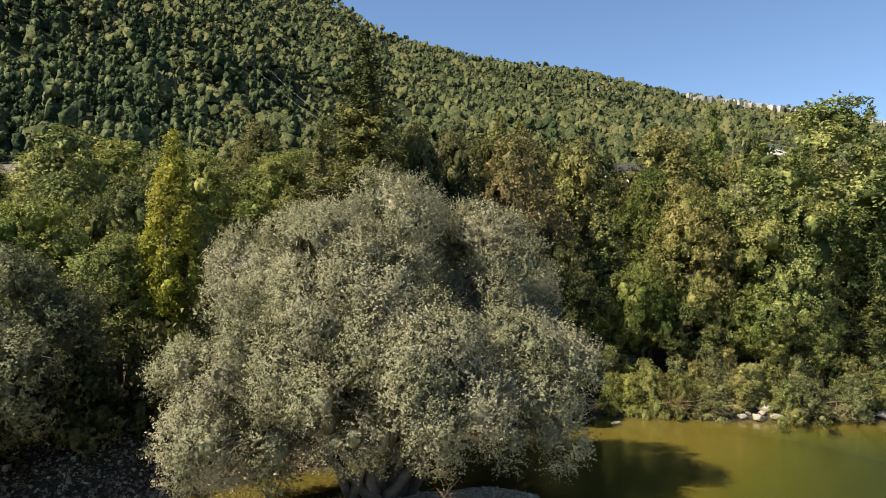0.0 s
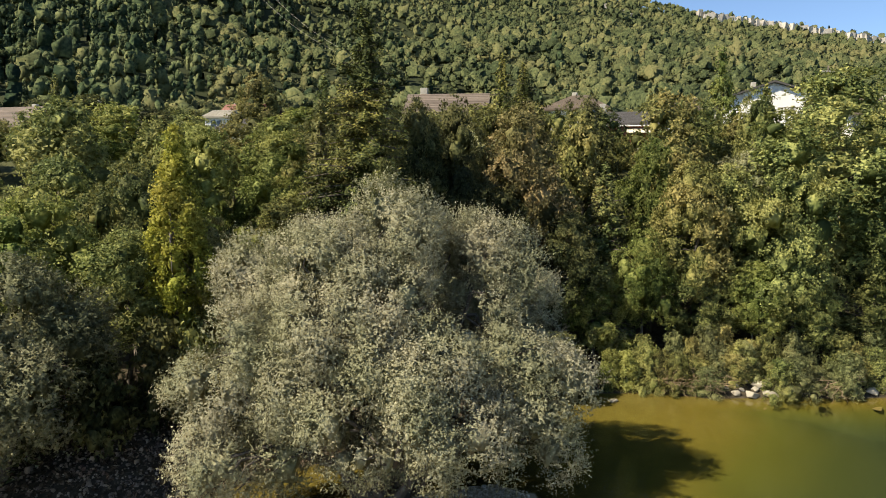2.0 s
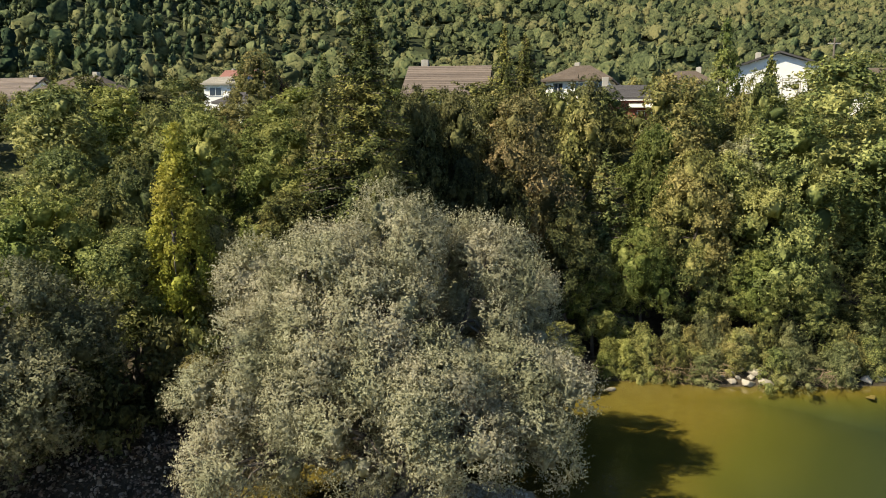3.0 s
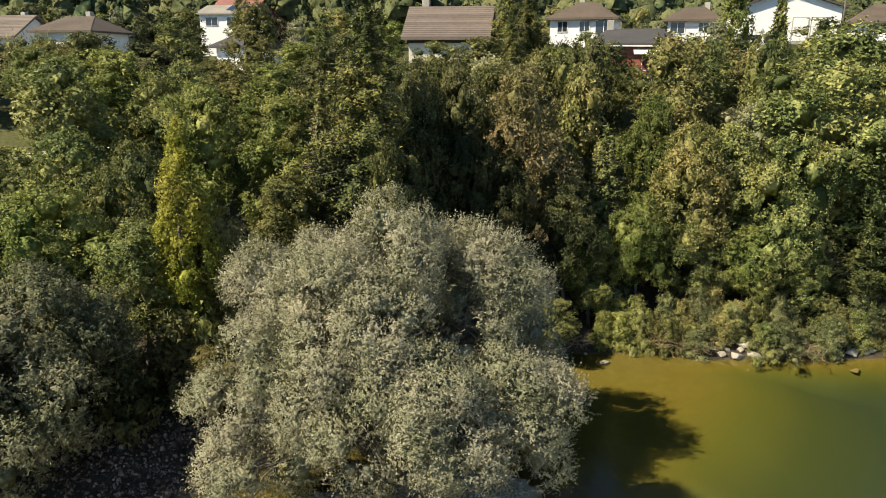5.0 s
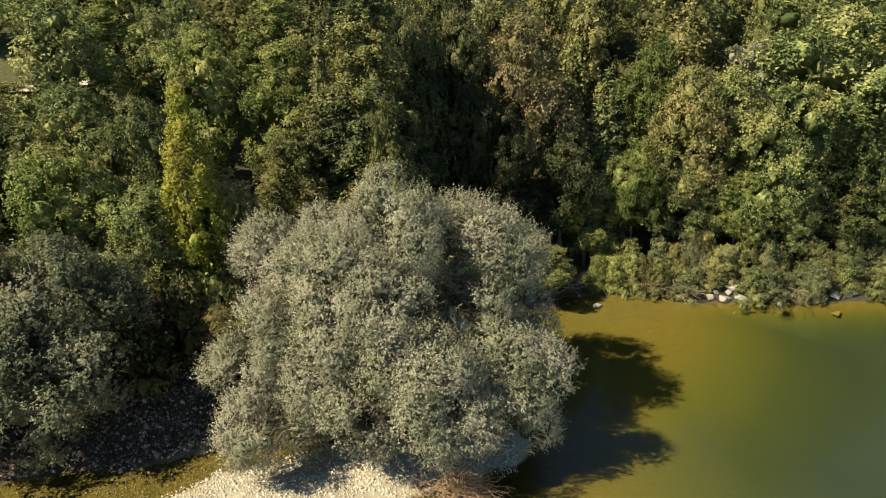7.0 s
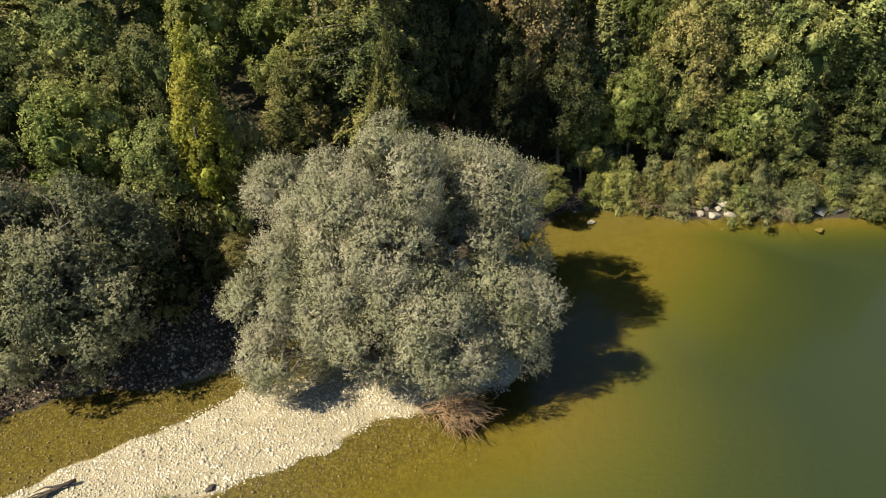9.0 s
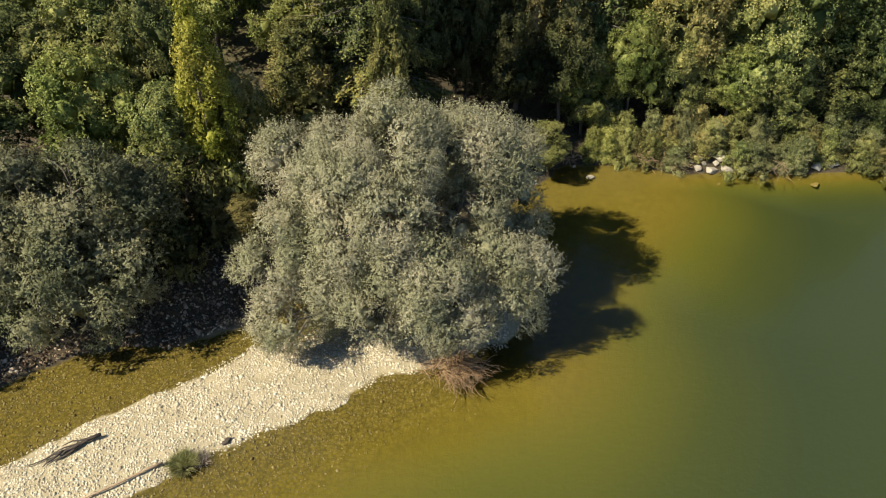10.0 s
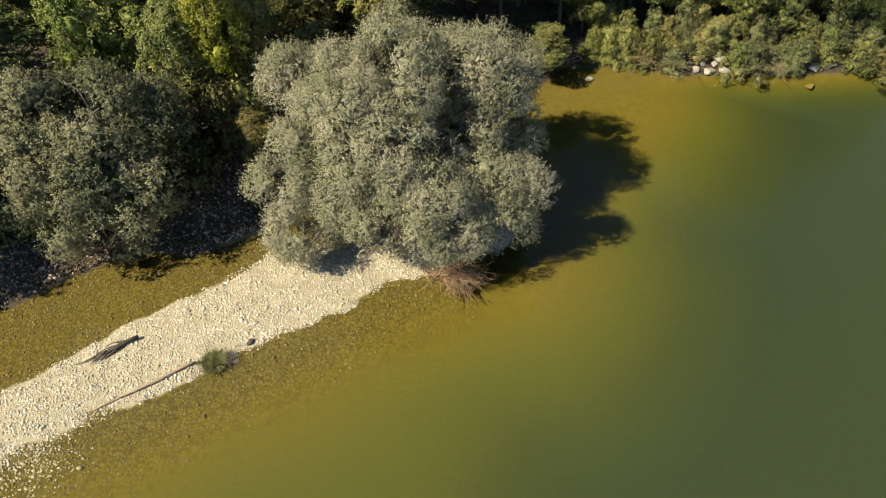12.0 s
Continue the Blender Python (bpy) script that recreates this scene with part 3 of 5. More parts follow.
def conifer_mesh(seed, height_m, radius, base, tiers, boughs, per, needle, droop=0.25, mat=NEEDLE):
    """A spruce or fir: a straight stem with whorls of hanging boughs. Returns trunk and crown meshes."""
    rng = np.random.default_rng(seed)
    bm = bmesh.new()
    r0 = 0.016 * height_m + 0.05
    tube(bm, [(0, 0, -0.6), (0, 0, height_m * 0.4), (0.05, 0, height_m * 0.75), (0.05, 0.03, height_m)], [r0, r0 * 0.7, r0 * 0.35, 0.02], 8)
    vs, fs, ns, base_i = [], [], [], 0
    for t in range(tiers):
        u = t / (tiers - 1)
        z = base + (height_m - base) * (1 - (1 - u) ** 1.15)
        reach = radius * (1 - u) ** 0.95 + 0.15
        n = max(4, int(boughs * (1 - 0.5 * u)))
        for b in range(n):
            ang = 2 * math.pi * (b / n) + rng.uniform(-0.4, 0.4) + t * 0.7
            ln = reach * rng.uniform(0.55, 1.2)
            rise = 0.35 * u + rng.normal() * 0.1
            s = np.linspace(0.12, 1, 5)
            rise_z = rng.normal() * 0.16
            line = np.stack([np.cos(ang) * ln * s, np.sin(ang) * ln * s, z + rise_z + ln * (rise * s - droop * s ** 2 + 0.10 * s ** 4)], 1)
            if u < 0.85:
                tube(bm, [tuple(p) for p in line], [0.05 * (1 - u) + 0.015] * 4 + [0.008], 4)
            k = max(10, int(per * ln / radius))
            q = rng.uniform(0.1, 1.03, k) ** 0.75
            p = np.stack([np.interp(q, s, line[:, i]) for i in range(3)], 1)
            side = np.array([-math.sin(ang), math.cos(ang), 0])
            w = rng.normal(size=k) * 0.24 * ln * (1.08 - q)
            p = p + side * w[:, None] + np.array([0, 0, -1]) * (np.abs(w) * 0.35 + rng.uniform(-0.1, 0.45, k) * (0.4 + 0.6 * q))[:, None]
            way = unit(np.array([math.cos(ang), math.sin(ang), -0.35]) + side * np.sign(w)[:, None] * 0.7)
            face = unit(np.array([0.55 * math.cos(ang), 0.55 * math.sin(ang), 0.75]) + 0.25 * way)
            v, f, q = leaves(rng, p, face, needle, needle * 0.45, -0.25, 0.5, False, 0.8)
            ns.append(q)
            vs.append(v)
            fs.append(f + base_i)
            base_i += len(v)
    # the shaded heart of the crown round the stem
    ring = np.arange(9) * 2 * math.pi / 9
    for u in np.linspace(0.02, 0.9, 14):
        r, z = 0.34 * radius * (1 - u) ** 1.1 + 0.04, base + (height_m - base) * u
        d = np.stack([np.cos(ring), np.sin(ring), np.zeros(9)], 1)
        v = np.concatenate([d * r * k * (1 + 0.15 * rng.normal(size=(9, 1))) + np.array([0, 0, z + up * r]) for k, up in ((0.7, -0.6), (1, 0.1), (0.12, 1.7))])
        fs.append(np.array([(j * 9 + i, j * 9 + (i + 1) % 9, j * 9 + 9 + (i + 1) % 9, j * 9 + 9 + i) for j in (0, 1) for i in range(9)]) + base_i)
        vs.append(v)
        ns.append(np.tile(unit(d - np.array([0, 0, 0.8])), (3, 1)))
        base_i += 27
    crown = raw_mesh("crown", np.concatenate(vs), np.concatenate(fs), mat, normals=np.concatenate(ns))
    me = bpy.data.meshes.new("trunk")
    bm.to_mesh(me)
    bm.free()
    me.materials.append(BARK)
    return me, crown


def plant(meshes, name, x, y, label, category, group="", mat=None, tall=1.0, wide=1.0, turn=0.0, sink=0.0):
    """Stands a tree of the given meshes at x, y on the ground."""
    t = thing(name, (x, y, height(x, y) - sink), label, category, group, turn, (wide, wide, tall))
    part("trunk", meshes[0], t)
    c = part("crown", meshes[1], t)
    if mat:
        c.material_slots[0].link = "OBJECT"
        c.material_slots[0].material = mat
    return t


def willow_mesh(seed, lobes, foot, subs, per_sub, per, leaf, mat, puff=0.30):
    """A many-stemmed silver willow from lobes (cx, cy, cz, rx, ry, rz) round its foot."""
    rng = np.random.default_rng(seed)
    cs, rs, os_, bc, br = [], [], [], [], []
    lob = np.array(lobes, float)
    for cx, cy, cz, rx, ry, rz in lob:
        m = int(subs * (rx * ry + rx * rz + ry * rz) / 15)
        sd = sphere_dirs(rng, m)
        sc = np.array([cx, cy, cz]) + sd * np.array([rx, ry, rz]) * rng.uniform(0.55, 0.85, m)[:, None]
        for c0, d0 in zip(sc, sd):
            if any((((c0 - o[:3]) / o[3:]) ** 2).sum() < 0.25 for o in lob) or c0[2] < 0.6:
                continue
            sub_r = rng.uniform(0.5, 0.95)
            bc.append(c0 - 0.12 * d0)
            br.append(sub_r * 0.5)
            n = int(per_sub * sub_r ** 2)
            d = sphere_dirs(rng, n)
            o0 = unit(d0 + np.array([0, 0, 0.4]))
            flip = d @ o0 < -0.25
            d[flip] = d[flip] - 2 * (d[flip] @ o0)[:, None] * o0
            ni = n // 3
            di = sphere_dirs(rng, ni)
            cs.append(c0 + di * sub_r * rng.uniform(0.35, 0.7, ni)[:, None])
            rs.append(puff * rng.uniform(0.8, 1.4, ni))
            os_.append(unit(di + 0.5 * o0))
            cs.append(c0 + d * sub_r * np.array([1, 1, 1.1]) * rng.uniform(0.8, 1.14, n)[:, None])
            rs.append(puff * rng.uniform(0.6, 1.3, n))
            os_.append(unit(d + 0.3 * o0))
    c, r, o = np.concatenate(cs), np.concatenate(rs), np.concatenate(os_)
    ok = c[:, 2] > 0.35
    c, r, o = c[ok], r[ok], o[ok]
    # each clump holds sprays of narrow leaves along short twigs
    sprays, blades = per, 5
    n = len(c)
    d = sphere_dirs(rng, n * sprays)
    oo = np.repeat(o, sprays, 0)
    flip = (d * oo).sum(1) < -0.3
    d[flip] *= -1
    p0 = np.repeat(c, sprays, 0) + d * (np.repeat(r, sprays) * rng.uniform(0.4, 1.0, n * sprays) ** 0.6)[:, None]
    twig = unit(d * 0.6 + oo * 0.5 + np.array([0, 0, 0.35]) + 0.45 * rng.normal(size=d.shape))
    k = np.tile(np.arange(blades) / blades, n * sprays)
    tw = np.repeat(twig, blades, 0)
    pos = np.repeat(p0, blades, 0) + tw * (k * np.repeat(rng.uniform(0.1, 0.55, n * sprays), blades))[:, None]
    v, f, q = leaves(rng, pos, unit(0.6 * tw + 0.8 * np.repeat(oo, blades, 0)), leaf, leaf * 0.62, 0.0, 0.5, True, face=0.7, soft=0.45)
    v, f, q = joined(domes(rng, np.array(bc), np.array(br), 8, -0.8, 0.14, 1.15), (v, f, q))
    crown = raw_mesh("crown", v, f, mat, normals=q)
    bm = bmesh.new()
    for cx, cy, cz, rx, ry, rz in lob:
        start = (foot[0] + rng.uniform(-0.9, 0.9), foot[1] + rng.uniform(-0.7, 0.7), foot[2] - 0.5)
        pts = limb_points(rng, start, (cx, cy, cz), 7, 0.05)
        tube(bm, pts, [0.21 * f_ for f_ in (1, 0.85, 0.7, 0.55, 0.42, 0.3, 0.2)], 7)
        for j in range(5):
            e = np.array([cx, cy, cz]) + sphere_dirs(rng, 1)[0] * np.array([rx, ry, rz]) * 0.9
            tube(bm, limb_points(rng, pts[4 if j % 2 else 5], tuple(e), 5, 0.07), [0.075, 0.06, 0.045, 0.03, 0.012], 5)
    me = bpy.data.meshes.new("trunk")
    bm.to_mesh(me)
    bm.free()
    me.materials.append(BARK)
    return me, crown


# the silver willow at the head of the gravel bar
WILLOW_LOBES = ((-2.1, 24.6, 8.5, 2.2, 2.6, 2.3), (-5.0, 24.8, 7.6, 1.6, 1.9, 1.5), (-6.3, 25.8, 7.5, 1.4, 1.7, 1.4), (-4.0, 24.8, 8.3, 1.5, 1.6, 1.5), (-4.0, 23.2, 7.8, 1.7, 1.5, 1.7),
                (0.9, 25.6, 8.0, 1.5, 1.9, 1.8), (2.4, 25.3, 7.6, 1.1, 1.4, 1.5), (-2.2, 22.3, 7.0, 1.9, 1.8, 1.5), (-3.7, 22.0, 6.7, 1.6, 1.7, 1.5),
                (-1.8, 21.6, 5.2, 1.8, 1.7, 1.5), (-0.2, 21.3, 5.0, 1.5, 1.5, 1.4), (0.2, 20.5, 3.6, 1.4, 1.5, 1.2), (-1.3, 20.4, 3.4, 1.5, 1.5, 1.3),
                (-2.9, 20.9, 3.5, 1.5, 1.6, 1.4), (-4.6, 21.7, 2.9, 1.4, 1.3, 1.5), (-4.3, 21.9, 4.8, 1.6, 1.6, 1.5), (-6.7, 23.0, 5.3, 1.5, 1.7, 1.7),
                (-7.3, 22.5, 4.0, 1.2, 1.5, 1.4), (-6.8, 21.1, 2.5, 1.2, 1.2, 1.3), (2.5, 22.9, 5.0, 1.7, 1.6, 1.6), (3.5, 22.6, 4.0, 1.2, 1.4, 1.4),
                (2.7, 21.7, 3.0, 1.3, 1.2, 1.3), (1.2, 23.6, 6.2, 1.3, 1.4, 1.6),
                (-1.6, 27.4, 6.2, 3.0, 2.2, 3.2), (2.6, 28.3, 6.2, 1.9, 1.9, 2.2), (2.8, 25.6, 4.4, 1.6, 2.0, 2.4), (-5.6, 27.0, 5.4, 2.0, 2.0, 2.4))
w_meshes = willow_mesh(11, WILLOW_LOBES, (-2.0, 24.2, 0.2), 24, 92, 5, 0.085, LEAF_SILVER, 0.17)
big_willow = thing("willow_tree", (0, 0, 0), "large round silver-grey willow on the gravel bar", "tree")
part("trunk", w_meshes[0], big_willow)
part("crown", w_meshes[1], big_willow)
LOBES_2 = ((-16.0, 24.5, 6.4, 2.3, 2.3, 2.2), (-14.4, 24.6, 4.8, 1.6, 1.7, 1.7), (-13.9, 22.8, 3.8, 1.3, 1.4, 1.5), (-15.6, 22.4, 5.2, 1.7, 1.6, 1.7), (-16.4, 21.8, 4.4, 1.6, 1.6, 1.6),
           (-14.8, 21.1, 2.9, 1.3, 1.3, 1.3), (-17.8, 22.4, 5.0, 1.9, 1.8, 2.1), (-18.8, 24.6, 5.6, 2.3, 2.3, 2.5), (-14.6, 26.4, 5.0, 1.6, 1.6, 1.7), (-20.5, 22.6, 4.2, 2.1, 1.9, 2.3), (-17.2, 20.8, 3.0, 1.5, 1.3, 1.4))
w2 = willow_mesh(12, LOBES_2, (-16.5, 24.2, 0.8), 20, 56, 4, 0.125, LEAF_SILVER_DULL, 0.2)
t2 = thing("willow_tree", (0, 0, 0), "grey-green willow leaning over the dark bank", "tree")
part("trunk", w2[0], t2)
part("crown", w2[1], t2)

# species
SPRUCE = conifer_mesh(21, 20.3, 4.4, 1.6, 34, 12, 440, 0.2, 0.34)
FIR = conifer_mesh(22, 13.0, 2.8, 1.0, 24, 11, 150, 0.24, 0.26, NEEDLE_LIGHT)
COLUMN = broad_mesh(23, 12.0, 1.6, 3.2, 46, 28, 26, 0.115, 0.24, "column", LEAF_YELLOW, plump=0.9)
BROAD = [broad_mesh(31 + i, 12.0, r, b, n, 36, 30, 0.15, 0.31) for i, (r, b, n) in enumerate(
    ((3.2, 4.6, 20), (3.6, 4.0, 22), (2.6, 3.4, 18), (4.0, 5.0, 24), (3.0, 3.8, 20)))]
FAR_BROAD = [broad_mesh(51 + i, 12.0, r, 3.2, 18, 28, 18, 0.21, 0.36) for i, r in enumerate((3.3, 3.8, 2.9))]
GARDEN = [broad_mesh(81 + i, 12.0, r, 1.2, 14, 12, 16, 0.34, 0.55) for i, r in enumerate((3.3, 3.8, 2.9))]
BUSH = [broad_mesh(61 + i, 3.0, r, 0.05, 16, 24, 17, 0.1, 0.2, "cone", plump=0.8) for i, r in enumerate((1.5, 1.9, 1.3))]

rng = np.random.default_rng(77)
plant(SPRUCE, "spruce_tree", -4.1, 36.0, "tall dark spruce with drooping boughs", "tree", tall=0.885)
plant(FIR, "fir_tree", -6.5, 36.8, "light green fir beside the tall spruce", "tree", mat=NEEDLE_LIGHT, tall=1.0, wide=0.8, turn=40)
plant(FIR, "fir_tree", 9.4, 41.6, "brown-tipped green fir at the wood's edge", "tree", tall=0.86)
plant(COLUMN, "poplar_tree", -11.5, 30.0, "slender yellow-leaved young poplar", "tree", tall=1.0)

# the wood's edge: x, y, top, radius, leaf, words
# LEAF_DARK trees beside the spruce carry its shadow in their leaf colour.
EDGE = (
    (4.4, 41.5, 15.9, 3.3, LEAF_RUSSET, "russet-tinged broadleaf tree"), (0.4, 41.8, 16.3, 2.8, LEAF_DARK, "broadleaf tree with shade in its leaf colour"), (2.6, 43.8, 16.3, 2.6, LEAF_OLIVE, "olive-green broadleaf tree"), (1.0, 38.9, 12.6, 2.2, LEAF_DARK, "broadleaf tree with shade in its leaf colour"),
    (12.9, 44.0, 14.2, 2.4, LEAF_BRIGHT, "yellow-green broadleaf tree"), (14.4, 41.2, 12.8, 2.8, LEAF_OLIVE, "olive-green broadleaf tree"),
    (19.7, 39.8, 12.4, 3.2, LEAF_GREEN, "fresh green broadleaf tree"), (23.3, 43.0, 18.6, 5.0, LEAF_GREEN, "tall spreading light green tree"),
    (25.5, 40.5, 12.5, 3.2, LEAF_GREEN, "green broadleaf tree"), (17.0, 42.5, 12.6, 3.0, LEAF_GREEN, "green broadleaf tree"),
    (-23.3, 50.0, 17.0, 4.0, LEAF_BRIGHT, "yellow-green broadleaf tree"), (-14.6, 42.0, 15.0, 3.2, LEAF_BRIGHT, "light green broadleaf tree"),
    (-12.0, 50.0, 16.0, 3.0, LEAF_BRIGHT, "yellow-green broadleaf tree"), (-2.0, 40.8, 15.9, 2.4, LEAF_DARK, "broadleaf tree with shade in its leaf colour"), (-3.0, 33.6, 12.4, 1.4, LEAF_OLIVE, "slender olive-green tree"),
    (-19.4, 36.0, 12.6, 3.0, LEAF_GREEN, "green broadleaf tree"), (-22.5, 34.0, 11.4, 3.2, LEAF_GREEN, "green broadleaf tree"),
    (-9.4, 40.3, 14.4, 2.6, LEAF_BRIGHT, "light green broadleaf tree"), (-15.2, 34.0, 12.0, 2.6, LEAF_GREEN, "green broadleaf tree"),
    (-8.0, 34.5, 10.5, 2.6, LEAF_OLIVE, "olive-green broadleaf tree"), (-13.6, 29.8, 9.2, 2.4, LEAF_GREEN, "green broadleaf tree"),
    (-17.6, 30.4, 10.8, 2.9, LEAF_BRIGHT, "light green broadleaf tree"), (-25.0, 29.5, 9.5, 3.4, LEAF_GREEN, "green broadleaf tree"),
    (-27.5, 38.0, 11.4, 3.4, LEAF_GREEN, "green broadleaf tree"), (-1.6, 38.4, 15.6, 2.2, LEAF_DARK, "broadleaf tree with shade in its leaf colour"),
    (7.0, 40.0, 10.0, 2.4, LEAF_DARK, "broadleaf tree with shade in its leaf colour"), (3.2, 38.9, 11.2, 2.2, LEAF_DARK, "broadleaf tree with shade in its leaf colour"),
    (8.6, 39.9, 6.9, 1.6, LEAF_BRIGHT, "light green young tree"), (11.4, 40.3, 8.6, 2.2, LEAF_BRIGHT, "fresh green young tree"),
    (14.5, 39.9, 7.2, 1.9, LEAF_GREEN, "green young tree"), (17.6, 39.8, 7.0, 2.0, LEAF_BRIGHT, "fresh green young tree"),
    (20.8, 39.4, 5.8, 1.9, LEAF_GREEN, "green young tree"), (23.9, 39.8, 7.0, 2.1, LEAF_GREEN, "green young tree"), (27.0, 39.2, 8.0, 2.6, LEAF_GREEN, "green broadleaf tree"),
    (-10.2, 27.8, 4.2, 1.5, LEAF_OLIVE, "small olive-green tree"), (19.6, 46.5, 13.6, 2.8, LEAF_SILVER_DULL, "grey-green willow"),
    # Three trees out of view, added to shade the bank and leaning willow.
    (-28.0, 23.5, 16.5, 4.4, LEAF_GREEN, "green broadleaf tree"), (-30.0, 18.5, 15.5, 4.2, LEAF_GREEN, "green broadleaf tree"), (-32.0, 28.0, 17.0, 4.4, LEAF_GREEN, "green broadleaf tree"),
    (-1.0, 52.0, 16.4, 3.0, LEAF_OLIVE, "olive-green broadleaf tree"), (3.0, 54.0, 16.6, 3.0, LEAF_SILVER_DULL, "grey-green willow"), (6.8, 50.0, 17.0, 2.8, LEAF_OLIVE, "olive-green broadleaf tree"),
    (5.8, 36.2, 3.6, 1.7, LEAF_GREEN, "small green tree"), (-10.3, 30.8, 9.5, 1.8, LEAF_OLIVE, "olive-green young tree"))
for i, (x, y, top, r, mat, words) in enumerate(EDGE):
    k = i % 5
    tall = (top - height(x, y)) / 12.0
    kinds, radii = (BROAD, (3.2, 3.6, 2.6, 4.0, 3.0)) if y < 44.5 else (FAR_BROAD, (3.3, 3.8, 2.9, 3.3, 3.8))
    k = k % len(kinds)
    plant(kinds[k], "broadleaf_tree", x, y, words + " at the wood's edge", "tree", "trees along the river", mat, tall, r / radii[k], float(rng.uniform(0, 360)))

# trees of the wooded slope behind
MIX = (LEAF_GREEN, LEAF_GREEN, LEAF_OLIVE, LEAF_BRIGHT, LEAF_DARK, LEAF_OLIVE, LEAF_SILVER_DULL)
WORDS = {LEAF_GREEN: "green broadleaf tree on the wooded slope", LEAF_OLIVE: "olive-green broadleaf tree on the wooded slope", LEAF_BRIGHT: "light green broadleaf tree on the wooded slope",
         LEAF_DARK: "dark green broadleaf tree on the wooded slope", LEAF_SILVER_DULL: "grey-green willow on the wooded slope"}
placed = [(x, y, r) for x, y, _, r, _, _ in EDGE] + [(-4.1, 36.0, 3.0), (9.4, 41.6, 2.4)]
for _ in range(900):
    x, y = float(rng.uniform(-48, 46)), float(rng.uniform(41, 62))
    r = float(rng.uniform(2.4, 3.8))
    if abs(x) > y * 0.72 or (x < -25 and 49.3 < y < 54.5) or any(math.hypot(x - a, y - b) < 0.72 * (r + c) for a, b, c in placed):
        continue
    placed.append((x, y, r))
    top = float(rng.uniform(16.5, 18.2) if y > 48 else rng.uniform(14.4, 16.4))
    if x < -26 and y < 51:
        top = min(top, 8.6 + (52 - y) * 0.17)
    if -0.37 < x / y < -0.22 and y > 46:
        top = min(top, 16.1)
    top = max(top - height(x, y), 2.6)
    k = int(rng.integers(3))
    mat = MIX[int(rng.integers(len(MIX)))]
    plant(FAR_BROAD[k], "broadleaf_tree", x, y, WORDS[mat], "tree", "trees of the wooded slope", mat, top / 12.0, r / (3.3, 3.8, 2.9)[k], float(rng.uniform(0, 360)))

# garden trees among the houses
for _ in range(700):
    x, y = float(rng.uniform(-110, 120)), float(rng.uniform(63, 150))
    r = float(rng.uniform(2.2, 4.0))
    if abs(x) > y * 0.72 or any(math.hypot(x - a, y - b) < 1.35 * (r + c) for a, b, c in placed):
        continue
    if any(abs(x - hx) < hr + r and -hr - r - 9 < y - hy < hr + r for hx, hy, hr in ((0, 69, 6), (0.3, 85, 8), (19.6, 79, 7), (17, 97, 6), (33, 102, 6), (43, 95, 8), (-46, 88, 7), (-24, 82, 6), (-42, 143, 8), (52, 100, 6))):
        continue
    placed.append((x, y, r))
    k = int(rng.integers(3))
    mat = MIX[int(rng.integers(len(MIX)))]
    plant(GARDEN[k], "broadleaf_tree", x, y, WORDS[mat].replace("on the wooded slope", "among the houses"), "tree", "trees among the houses", mat, float(rng.uniform(5, 9)) / 12, r / 3.3, float(rng.uniform(0, 360)))

plant(FIR, "fir_tree", 6.3, 80.0, "dark fir rising behind the houses", "tree", mat=NEEDLE, tall=0.92)
plant(FIR, "fir_tree", 9.3, 83.5, "dark fir rising behind the houses", "tree", mat=NEEDLE, tall=0.84, turn=70)

# bushes along the far shore, in two ranks
for rank, step in ((0, 0.7), (1, 1.1)):
    for x in np.arange(9.2, 31, step):
        y = float(np.interp(x, [p[0] for p in SHORE], [p[1] for p in SHORE])) + float(rng.uniform(0.15, 0.8)) + 1.4 * rank
        if 14.6 < x < 18.2 and y < 39.0:
            y += 1.45 - rank
        if 22.2 < x < 24.8 and y < 38.4:
            y += 1.2 - rank
        k = int(rng.integers(3))
        mat = LEAF_BRIGHT if x < 10.5 else (LEAF_SHRUB, LEAF_SHRUB, LEAF_SHRUB, LEAF_GREEN, LEAF_OLIVE)[int(rng.integers(5))]
        plant(BUSH[k], "shrub", float(x + rng.uniform(-0.4, 0.4)), y, "low dense willow shrub at the water's edge", "shrub", "shrubs along the shore", mat,
              float(rng.uniform(0.5, 0.85) + 0.2 * rank), float(rng.uniform(0.6, 0.9)), float(rng.uniform(0, 360)), 0.15)


